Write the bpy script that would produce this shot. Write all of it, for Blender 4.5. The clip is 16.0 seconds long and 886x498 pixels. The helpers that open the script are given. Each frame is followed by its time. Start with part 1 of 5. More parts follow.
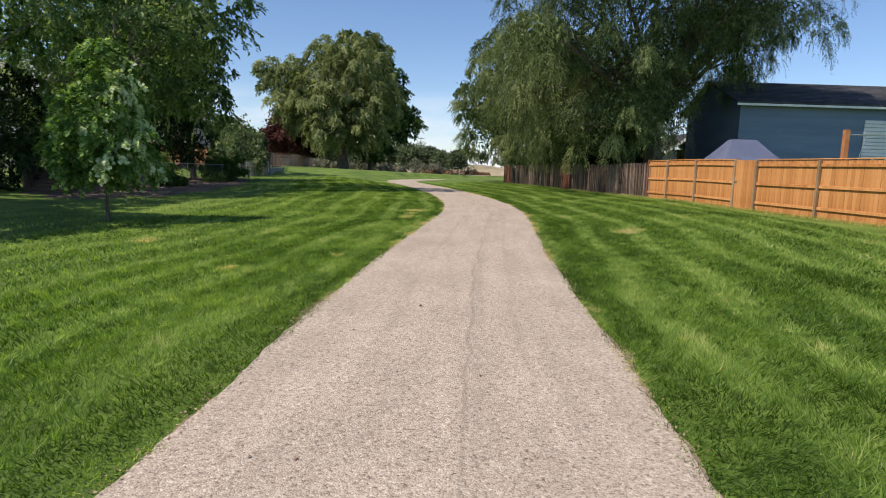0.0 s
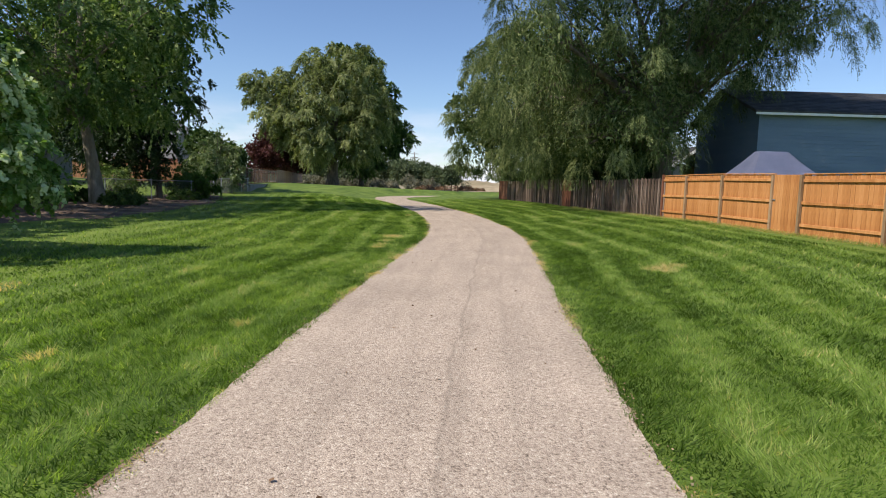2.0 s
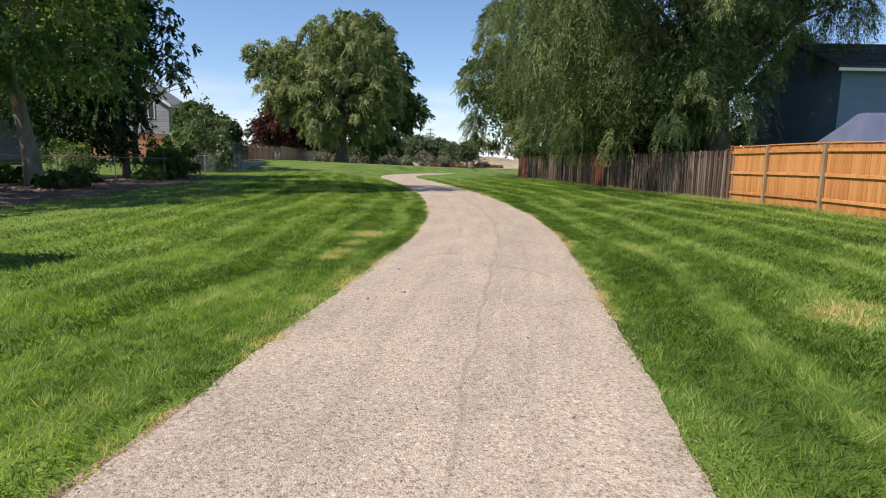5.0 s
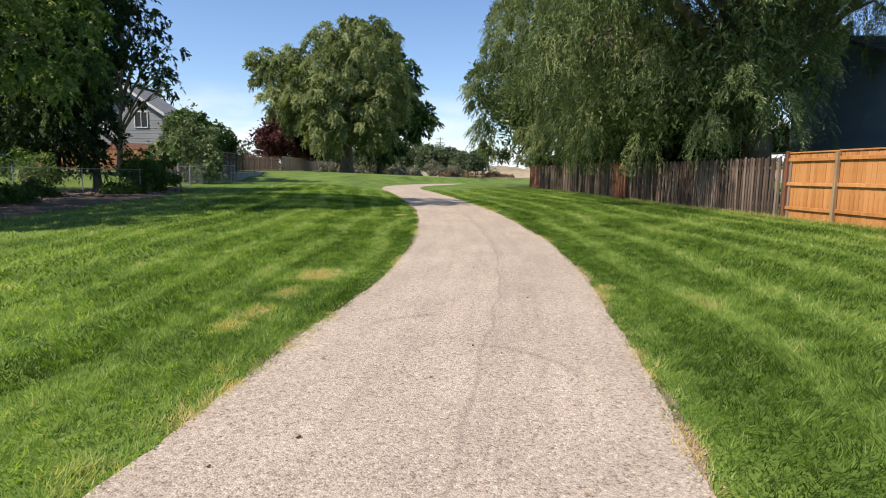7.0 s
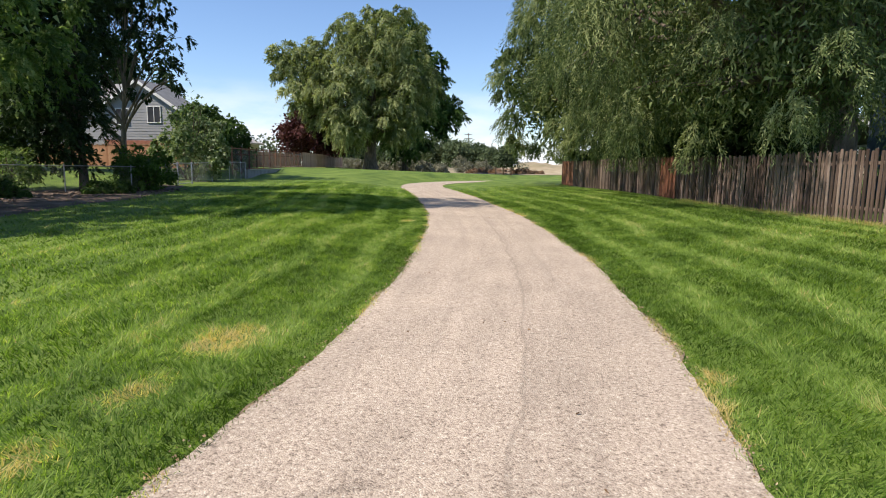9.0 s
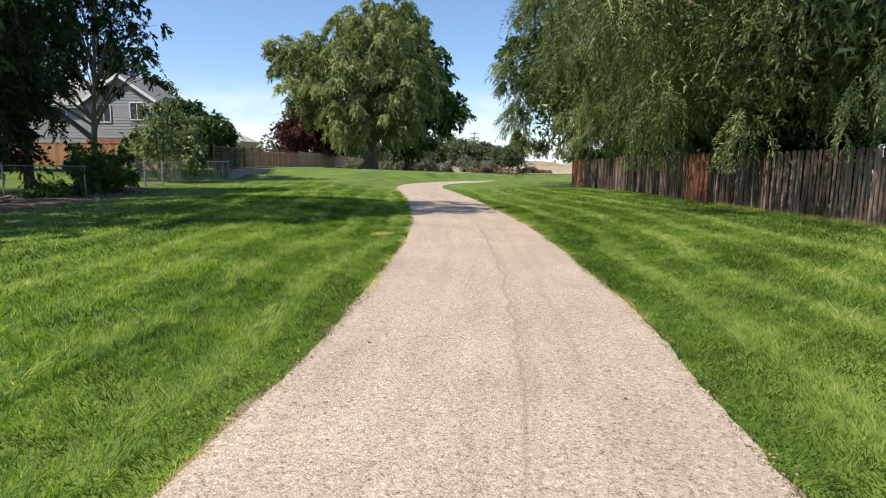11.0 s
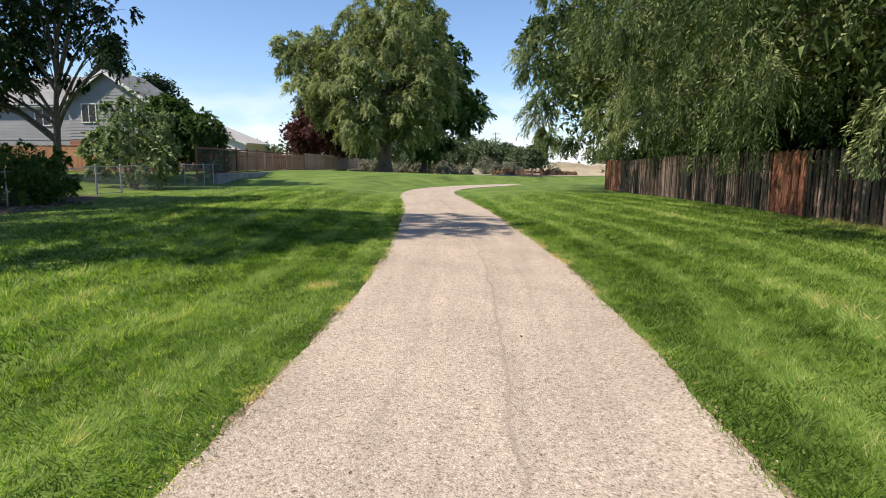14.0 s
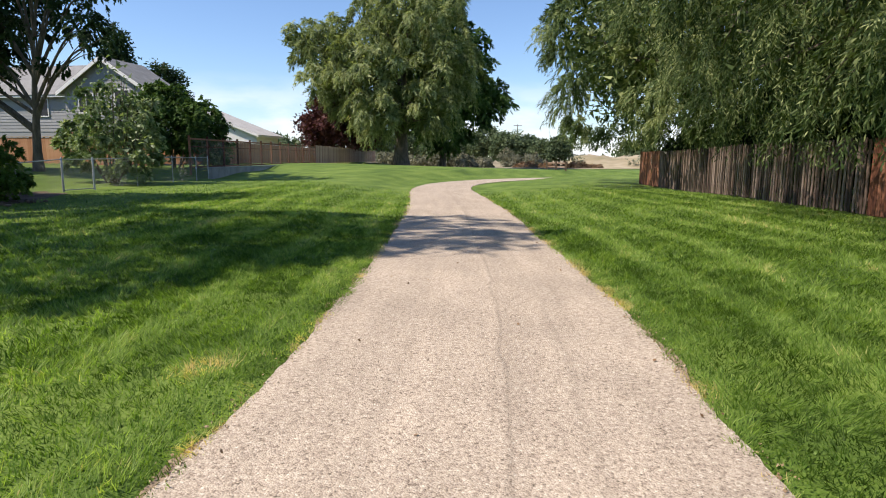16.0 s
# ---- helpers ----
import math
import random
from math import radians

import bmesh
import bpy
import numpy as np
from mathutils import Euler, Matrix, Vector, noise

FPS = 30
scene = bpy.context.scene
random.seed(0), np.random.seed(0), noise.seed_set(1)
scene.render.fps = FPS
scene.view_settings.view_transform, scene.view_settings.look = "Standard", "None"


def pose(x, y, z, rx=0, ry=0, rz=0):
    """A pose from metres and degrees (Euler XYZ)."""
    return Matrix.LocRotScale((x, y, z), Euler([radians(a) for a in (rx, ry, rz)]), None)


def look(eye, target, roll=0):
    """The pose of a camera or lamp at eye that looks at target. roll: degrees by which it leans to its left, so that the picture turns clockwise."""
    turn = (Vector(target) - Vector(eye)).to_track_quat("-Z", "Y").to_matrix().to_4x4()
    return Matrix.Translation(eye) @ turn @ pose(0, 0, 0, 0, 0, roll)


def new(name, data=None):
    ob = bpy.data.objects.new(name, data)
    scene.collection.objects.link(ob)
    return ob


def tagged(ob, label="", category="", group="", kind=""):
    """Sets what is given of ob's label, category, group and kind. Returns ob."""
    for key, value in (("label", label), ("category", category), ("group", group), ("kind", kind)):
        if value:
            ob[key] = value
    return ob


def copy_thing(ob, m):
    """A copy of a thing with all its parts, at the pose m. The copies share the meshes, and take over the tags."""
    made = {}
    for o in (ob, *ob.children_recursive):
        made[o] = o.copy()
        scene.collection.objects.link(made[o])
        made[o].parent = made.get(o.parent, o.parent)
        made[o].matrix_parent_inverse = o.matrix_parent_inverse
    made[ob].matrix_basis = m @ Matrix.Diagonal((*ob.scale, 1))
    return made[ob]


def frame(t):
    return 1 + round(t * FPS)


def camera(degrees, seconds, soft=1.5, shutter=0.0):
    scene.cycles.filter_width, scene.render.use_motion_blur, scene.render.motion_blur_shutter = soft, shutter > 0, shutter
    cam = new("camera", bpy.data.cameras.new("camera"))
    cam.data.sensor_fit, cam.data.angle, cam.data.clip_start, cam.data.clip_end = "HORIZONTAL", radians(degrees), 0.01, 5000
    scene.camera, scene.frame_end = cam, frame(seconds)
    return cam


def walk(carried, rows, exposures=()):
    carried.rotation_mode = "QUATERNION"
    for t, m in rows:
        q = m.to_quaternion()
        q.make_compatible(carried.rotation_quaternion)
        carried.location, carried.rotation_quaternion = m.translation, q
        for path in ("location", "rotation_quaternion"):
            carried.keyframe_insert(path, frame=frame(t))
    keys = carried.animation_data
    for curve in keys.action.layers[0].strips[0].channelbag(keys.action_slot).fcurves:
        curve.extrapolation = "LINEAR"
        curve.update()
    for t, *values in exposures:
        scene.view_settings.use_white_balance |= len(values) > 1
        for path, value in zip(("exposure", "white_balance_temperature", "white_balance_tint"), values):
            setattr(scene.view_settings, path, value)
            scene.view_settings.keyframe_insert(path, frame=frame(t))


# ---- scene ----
cam = camera(72.9, 16.0, soft=1.0)
METRES, EYE, TILT, LEAN, TURN = 28.0, 1.52, -5.9, 0.0, 0.0
ROWS = [
    (0.0, 0.0, 0.0, 0.0, 0.06, -1.86, -1.74),
    (0.5, 0.003, 0.0298, 0.0025, 0.27, -1.03, -1.76),
    (1.0, 0.0053, 0.0619, 0.0065, 0.19, -0.19, -1.69),
    (1.5, 0.0086, 0.0944, 0.011, -0.08, 0.03, -1.63),
    (2.0, 0.0115, 0.128, 0.0146, -0.39, -0.37, -1.56),
    (2.5, 0.0152, 0.159, 0.0175, -0.68, -1.02, -1.51),
    (3.0, 0.0182, 0.1919, 0.0203, -0.9, -1.71, -1.44),
    (3.5, 0.0215, 0.2223, 0.0226, -0.77, -2.22, -1.4),
    (4.0, 0.0239, 0.2549, 0.0254, -0.04, -2.58, -1.39),
    (6.5, 0.0344, 0.4057, 0.0414, 2.3, -2.16, -1.27),
    (7.0, 0.0396, 0.4367, 0.0454, 2.45, -1.71, -1.24),
    (7.5, 0.0443, 0.465, 0.0479, 2.77, -1.51, -1.28),
    (8.0, 0.047, 0.4944, 0.0509, 3.59, -1.62, -1.38),
    (8.5, 0.0471, 0.5255, 0.0538, 4.58, -1.86, -1.36),
    (9.0, 0.0467, 0.5605, 0.0581, 5.22, -2.11, -1.4),
    (11.5, 0.0533, 0.7164, 0.0729, 6.29, -2.21, -1.3),
    (12.0, 0.0528, 0.7497, 0.0766, 6.93, -2.5, -1.31),
    (12.5, 0.0517, 0.7796, 0.0797, 7.37, -2.61, -1.28),
    (13.0, 0.0511, 0.8113, 0.0838, 7.66, -2.68, -1.26),
    (13.5, 0.052, 0.84, 0.0865, 7.78, -2.45, -1.25),
    (14.0, 0.0524, 0.8718, 0.0903, 8.01, -2.06, -1.21),
    (14.5, 0.0528, 0.8995, 0.0931, 8.19, -1.95, -1.22),
    (15.0, 0.0516, 0.9316, 0.0964, 8.6, -2.25, -1.24),
    (15.5, 0.0497, 0.9601, 0.0987, 9.25, -2.56, -1.3),
    (16.0, 0.0468, 0.9917, 0.102, 10.05, -2.78, -1.33),
]
walk(cam, [(t, pose(0, 0, EYE, TILT, LEAN, TURN) @ pose(METRES * x, METRES * y, METRES * z, 90 + pitch, roll, yaw)) for t, x, y, z, yaw, pitch, roll in ROWS],
     [(0.0, 0.06, 6500, 15), (4.0, 0.14, 6500, 15), (9.0, 0.35, 6500, 15), (16.0, 0.38, 6500, 15)])

# ---- world, sun ----
SUN_DIR = Vector((-0.88 * math.cos(radians(50)), -0.475 * math.cos(radians(50)), math.sin(radians(50))))
sun = new("sun", bpy.data.lights.new("sun", "SUN"))
sun.data.energy, sun.data.angle, sun.data.color = 5.2, radians(0.55), (1.0, 0.91, 0.76)
sun.matrix_world = look(SUN_DIR * 60, (0, 0, 0))
world = bpy.data.worlds.new("sky_world")
scene.world = world
world.use_nodes = True
wn, wl = world.node_tree.nodes, world.node_tree.links
sky = wn.new("ShaderNodeTexSky")
sky.sky_type, sky.sun_disc = "NISHITA", False
sky.sun_elevation, sky.sun_rotation = radians(50), math.atan2(-0.88, -0.475)
sky.altitude, sky.air_density, sky.dust_density, sky.ozone_density = 900, 1.1, 0.15, 5.5
# thin haze clouds low over the horizon, all the way round
co = wn.new("ShaderNodeTexCoord")
mp = wn.new("ShaderNodeMapping")
mp.inputs["Scale"].default_value = (5.0, 5.0, 16.0)
nz = wn.new("ShaderNodeTexNoise")
nz.inputs["Scale"].default_value, nz.inputs["Detail"].default_value = 1.6, 6
sx = wn.new("ShaderNodeSeparateXYZ")
low = wn.new("ShaderNodeMapRange")
low.inputs["From Min"].default_value, low.inputs["From Max"].default_value = 0.13, 0.02
cr = wn.new("ShaderNodeMapRange")
cr.inputs["From Min"].default_value, cr.inputs["From Max"].default_value = 0.42, 0.62
mul = wn.new("ShaderNodeMath")
mul.operation = "MULTIPLY"
mixc = wn.new("ShaderNodeMix")
mixc.data_type = "RGBA"
mixc.inputs["B"].default_value = (6.6, 7.0, 7.7, 1)
wl.new(co.outputs["Generated"], mp.inputs["Vector"])
wl.new(mp.outputs["Vector"], nz.inputs["Vector"])
wl.new(co.outputs["Generated"], sx.inputs["Vector"])
wl.new(sx.outputs["Z"], low.inputs["Value"])
wl.new(nz.outputs["Fac"], cr.inputs["Value"])
wl.new(low.outputs["Result"], mul.inputs[0])
wl.new(cr.outputs["Result"], mul.inputs[1])
wl.new(mul.outputs["Value"], mixc.inputs["Factor"])
wl.new(sky.outputs["Color"], mixc.inputs["A"])
wl.new(mixc.outputs["Result"], wn["Background"].inputs["Color"])
wn["Background"].inputs["Strength"].default_value = 0.132


# ---- materials ----
def mat(name, ramp, scale=6.0, rough=0.8, bump=0.3, fine=60.0, stretch=(1, 1, 1), spec=0.3, metal=0.0, island=0.0, obj=0.0, leaf=0.0, tone=0.0, stops=None):
    """Two scales of noise through a colour ramp, with a fine bump. island, obj, tone: how far each piece, object or blade shifts along the ramp; leaf: share of light let through."""
    m = bpy.data.materials.new(name)
    m.use_nodes = True
    n, l = m.node_tree.nodes, m.node_tree.links
    b = n["Principled BSDF"]
    b.inputs["Roughness"].default_value, b.inputs["Metallic"].default_value = rough, metal
    b.inputs["Specular IOR Level"].default_value = spec
    tc = n.new("ShaderNodeTexCoord")
    mapping = n.new("ShaderNodeMapping")
    mapping.inputs["Scale"].default_value = stretch
    l.new(tc.outputs["Object"], mapping.inputs["Vector"])
    big, small = n.new("ShaderNodeTexNoise"), n.new("ShaderNodeTexNoise")
    big.inputs["Scale"].default_value, big.inputs["Detail"].default_value = scale, 5
    small.inputs["Scale"].default_value, small.inputs["Detail"].default_value = fine, 3
    for k in (big, small):
        l.new(mapping.outputs["Vector"], k.inputs["Vector"])
    total = n.new("ShaderNodeMath")
    total.operation = "MULTIPLY_ADD"
    total.inputs[1].default_value = 0.45
    half = n.new("ShaderNodeMath")
    half.operation = "MULTIPLY_ADD"
    half.inputs[1].default_value, half.inputs[2].default_value = 0.9, -0.17
    l.new(big.outputs["Fac"], half.inputs[0])
    l.new(small.outputs["Fac"], total.inputs[0])
    l.new(half.outputs["Value"], total.inputs[2])
    last = total.outputs["Value"]

    def shift(socket, amount):
        k = n.new("ShaderNodeMath")
        k.operation = "MULTIPLY_ADD"
        k.inputs[1].default_value = amount
        c = n.new("ShaderNodeMath")
        c.operation = "SUBTRACT"
        c.inputs[1].default_value = 0.5
        l.new(socket, c.inputs[0])
        l.new(c.outputs["Value"], k.inputs[0])
        l.new(last, k.inputs[2])
        return k.outputs["Value"]

    if island:
        last = shift(n.new("ShaderNodeNewGeometry").outputs["Random Per Island"], island)
    if obj:
        last = shift(n.new("ShaderNodeObjectInfo").outputs["Random"], obj)
    if tone:
        a = n.new("ShaderNodeAttribute")
        a.attribute_name = "tone"
        last = shift(a.outputs["Fac"], tone)
    r = n.new("ShaderNodeValToRGB")
    while len(r.color_ramp.elements) < len(ramp):
        r.color_ramp.elements.new(0.5)
    for i, c in enumerate(ramp):
        r.color_ramp.elements[i].position = stops[i] if stops else 0.2 + 0.6 * i / (len(ramp) - 1)
        r.color_ramp.elements[i].color = (*c, 1)
    l.new(last, r.inputs["Fac"])
    l.new(r.outputs["Color"], b.inputs["Base Color"])
    if bump:
        bp = n.new("ShaderNodeBump")
        bp.inputs["Strength"].default_value, bp.inputs["Distance"].default_value = bump, 0.02
        l.new(small.outputs["Fac"], bp.inputs["Height"])
        l.new(bp.outputs["Normal"], b.inputs["Normal"])
    if leaf:
        tr, mx = n.new("ShaderNodeBsdfTranslucent"), n.new("ShaderNodeMixShader")
        mx.inputs["Fac"].default_value = leaf
        bright = n.new("ShaderNodeMix")
        bright.data_type, bright.blend_type = "RGBA", "MULTIPLY"
        bright.inputs["Factor"].default_value = 1.0
        bright.inputs["B"].default_value = (1.5, 1.6, 0.7, 1)
        l.new(r.outputs["Color"], bright.inputs["A"])
        l.new(bright.outputs["Result"], tr.inputs["Color"])
        l.new(b.outputs["BSDF"], mx.inputs[1])
        l.new(tr.outputs["BSDF"], mx.inputs[2])
        l.new(mx.outputs["Shader"], n["Material Output"].inputs["Surface"])
    return m


GRASS = mat("grass_blades", [(0.046, 0.088, 0.012), (0.118, 0.2, 0.034), (0.222, 0.325, 0.07), (0.335, 0.425, 0.13), (0.6, 0.47, 0.24)], 0.45, 0.55, 0, 3.0, spec=0.2, leaf=0.5, tone=1.0, stops=(0.22, 0.42, 0.6, 0.8, 1.0))
LAWN = mat("lawn_turf", [(0.048, 0.092, 0.012), (0.094, 0.156, 0.02), (0.142, 0.212, 0.034), (0.205, 0.27, 0.054)], 0.6, 0.85, 0.9, 38.0, tone=0.75)
MULCH = mat("bark_mulch", [(0.045, 0.032, 0.024), (0.13, 0.09, 0.066), (0.27, 0.2, 0.15)], 1.2, 0.95, 1.0, 24)
DIRT = mat("edge_soil", [(0.13, 0.095, 0.065), (0.26, 0.195, 0.135), (0.44, 0.34, 0.23)], 5, 0.95, 0.9, 40)
DRYFIELD = mat("dry_field", [(0.17, 0.16, 0.08), (0.3, 0.25, 0.16), (0.47, 0.4, 0.29)], 0.25, 0.95, 0.8, 1.6, (0.35, 1, 2.5))
CEDAR = mat("orange_cedar", [(0.34, 0.135, 0.04), (0.5, 0.225, 0.075), (0.62, 0.31, 0.125)], 2.2, 0.7, 0.35, 14, (3, 3, 0.35), obj=0.28)
FADEDCEDAR = mat("faded_cedar", [(0.24, 0.105, 0.055), (0.38, 0.19, 0.105), (0.5, 0.29, 0.18)], 2.2, 0.8, 0.35, 14, (3, 3, 0.35), obj=0.35)
CEDARPOST = mat("weathered_post", [(0.2, 0.13, 0.07), (0.32, 0.22, 0.13), (0.42, 0.3, 0.19)], 2.5, 0.85, 0.4, 20, (3, 3, 0.4), obj=0.3)
GREYWOOD = mat("grey_picket_wood", [(0.05, 0.034, 0.027), (0.13, 0.09, 0.07), (0.25, 0.19, 0.155)], 2.5, 0.9, 0.5, 22, (3, 3, 0.35), obj=0.7)
REDWOOD = mat("red_brown_wood", [(0.08, 0.03, 0.018), (0.19, 0.075, 0.042), (0.31, 0.145, 0.085)], 2.2, 0.85, 0.4, 18, (3, 3, 0.35), obj=0.5)
TANWOOD = mat("tan_fence_wood", [(0.2, 0.12, 0.085), (0.34, 0.23, 0.17), (0.45, 0.33, 0.26)], 2.0, 0.9, 0.4, 18, (3, 3, 0.35), obj=0.5)
BARK = mat("grey_brown_bark", [(0.05, 0.04, 0.03), (0.13, 0.105, 0.08), (0.24, 0.2, 0.16)], 3.5, 0.95, 1.0, 26, (2, 2, 0.4))
PALEBARK = mat("pale_poplar_bark", [(0.11, 0.095, 0.07), (0.24, 0.21, 0.165), (0.36, 0.33, 0.27)], 3.0, 0.95, 0.9, 22, (2, 2, 0.5))
CONCRETE = mat("grey_concrete", [(0.2, 0.2, 0.19), (0.3, 0.3, 0.29), (0.4, 0.39, 0.37)], 1.5, 0.9, 0.4, 40)
STEEL = mat("galvanised_steel", [(0.3, 0.31, 0.32), (0.42, 0.43, 0.44), (0.52, 0.53, 0.54)], 4, 0.45, 0.1, 60, metal=0.7)
WIRE = mat("dull_wire", [(0.1, 0.1, 0.1), (0.16, 0.16, 0.16), (0.22, 0.22, 0.22)], 4, 0.6, 0, 60)
SIDING = mat("pale_blue_siding", [(0.12, 0.175, 0.25), (0.155, 0.215, 0.295), (0.19, 0.255, 0.335)], 0.7, 0.6, 0.1, 20, (0.5, 0.5, 2), obj=0.15)
# near-white copy of the siding, with the sunlight put into its colour
LITSIDING = mat("sunlit_siding_slats", [(0.62, 0.64, 0.66), (0.72, 0.73, 0.74), (0.78, 0.78, 0.78)], 1.5, 0.5, 0.1, 20)
ROOFDARK = mat("dark_shingles", [(0.025, 0.027, 0.03), (0.05, 0.052, 0.058), (0.085, 0.086, 0.09)], 2, 0.9, 0.7, 22, obj=0.3)
ROOFPALE = mat("pale_shingles", [(0.16, 0.16, 0.16), (0.23, 0.23, 0.225), (0.3, 0.295, 0.29)], 1.5, 0.9, 0.6, 14)
ROOFLIGHT = mat("whitish_shingles", [(0.36, 0.35, 0.33), (0.46, 0.45, 0.43), (0.55, 0.54, 0.52)], 1.5, 0.9, 0.6, 14)
BEIGE = mat("beige_siding", [(0.25, 0.26, 0.27), (0.31, 0.32, 0.33), (0.37, 0.38, 0.39)], 0.8, 0.8, 0.15, 20, (0.5, 0.5, 2), obj=0.12)
WHITE = mat("white_paint", [(0.66, 0.66, 0.64), (0.76, 0.76, 0.74), (0.82, 0.82, 0.8)], 2, 0.6, 0.1, 30)
BRICK = mat("red_brick", [(0.2, 0.08, 0.05), (0.33, 0.14, 0.09), (0.43, 0.22, 0.15)], 4, 0.9, 0.5, 30)
CANVAS = mat("blue_grey_canvas", [(0.16, 0.19, 0.31), (0.21, 0.245, 0.38), (0.27, 0.3, 0.45)], 1.2, 0.75, 0.25, 30)
GLASS = mat("dark_window_glass", [(0.02, 0.025, 0.03), (0.03, 0.035, 0.04), (0.05, 0.055, 0.06)], 2, 0.08, 0, 30, spec=0.8)
TIMBER = mat("dark_timber", [(0.05, 0.035, 0.025), (0.11, 0.075, 0.05), (0.18, 0.13, 0.09)], 2.5, 0.9, 0.5, 20, (1, 1, 3))
STONE = mat("bark_chunks", [(0.07, 0.05, 0.035), (0.15, 0.11, 0.08), (0.27, 0.2, 0.15)], 4, 0.9, 0.5, 30, obj=0.5, island=0.5)
RUST = mat("rusty_orange_post", [(0.28, 0.1, 0.04), (0.42, 0.17, 0.07), (0.5, 0.24, 0.12)], 4, 0.8, 0.3, 30)
PALEBRICK = mat("pale_pink_brick", [(0.36, 0.3, 0.27), (0.46, 0.39, 0.35), (0.55, 0.47, 0.43)], 4, 0.9, 0.4, 30)


def foliage(name, dark, mid, light, through_light=0.28):
    return mat(name, [dark, mid, light], 0.35, 0.5, 0, 2.5, spec=0.1, leaf=through_light, island=0.3, tone=0.65)


CLOVER = foliage("clover_leaves", (0.05, 0.095, 0.016), (0.09, 0.155, 0.03), (0.16, 0.24, 0.06), 0.3)
WILLOW = foliage("willow_leaves", (0.028, 0.052, 0.017), (0.09, 0.13, 0.046), (0.31, 0.35, 0.16), 0.18)
WILLOWFAR = foliage("far_willow_leaves", (0.08, 0.105, 0.045), (0.2, 0.24, 0.1), (0.4, 0.42, 0.22), 0.32)
POPLAR = foliage("poplar_leaves", (0.06, 0.11, 0.035), (0.14, 0.22, 0.075), (0.36, 0.43, 0.24), 0.4)
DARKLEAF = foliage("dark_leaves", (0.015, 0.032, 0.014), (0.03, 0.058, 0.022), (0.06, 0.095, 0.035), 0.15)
SAPLEAF = foliage("bright_sapling_leaves", (0.07, 0.14, 0.035), (0.17, 0.28, 0.07), (0.6, 0.66, 0.46), 0.36)
SILVER = foliage("silvery_shrub_leaves", (0.08, 0.13, 0.06), (0.19, 0.25, 0.125), (0.45, 0.49, 0.34))
BRIGHT = foliage("bright_bush_leaves", (0.05, 0.1, 0.02), (0.09, 0.17, 0.035), (0.16, 0.24, 0.06))
DEEPGREEN = foliage("deep_green_leaves", (0.03, 0.062, 0.02), (0.06, 0.112, 0.032), (0.11, 0.18, 0.055))
PLUM = foliage("plum_leaves", (0.035, 0.012, 0.014), (0.075, 0.028, 0.03), (0.13, 0.055, 0.05), 0.15)
SAGE = foliage("sage_leaves", (0.13, 0.14, 0.1), (0.21, 0.215, 0.155), (0.32, 0.31, 0.24), 0.15)
FARLEAF = foliage("distant_leaves", (0.05, 0.075, 0.038), (0.085, 0.12, 0.058), (0.14, 0.175, 0.09), 0.1)
RUSSET = foliage("russet_weeds", (0.14, 0.085, 0.05), (0.24, 0.15, 0.09), (0.33, 0.23, 0.15), 0.1)
LITTER = foliage("dry_leaf_crumbs", (0.24, 0.16, 0.095), (0.38, 0.27, 0.17), (0.52, 0.41, 0.28), 0.1)


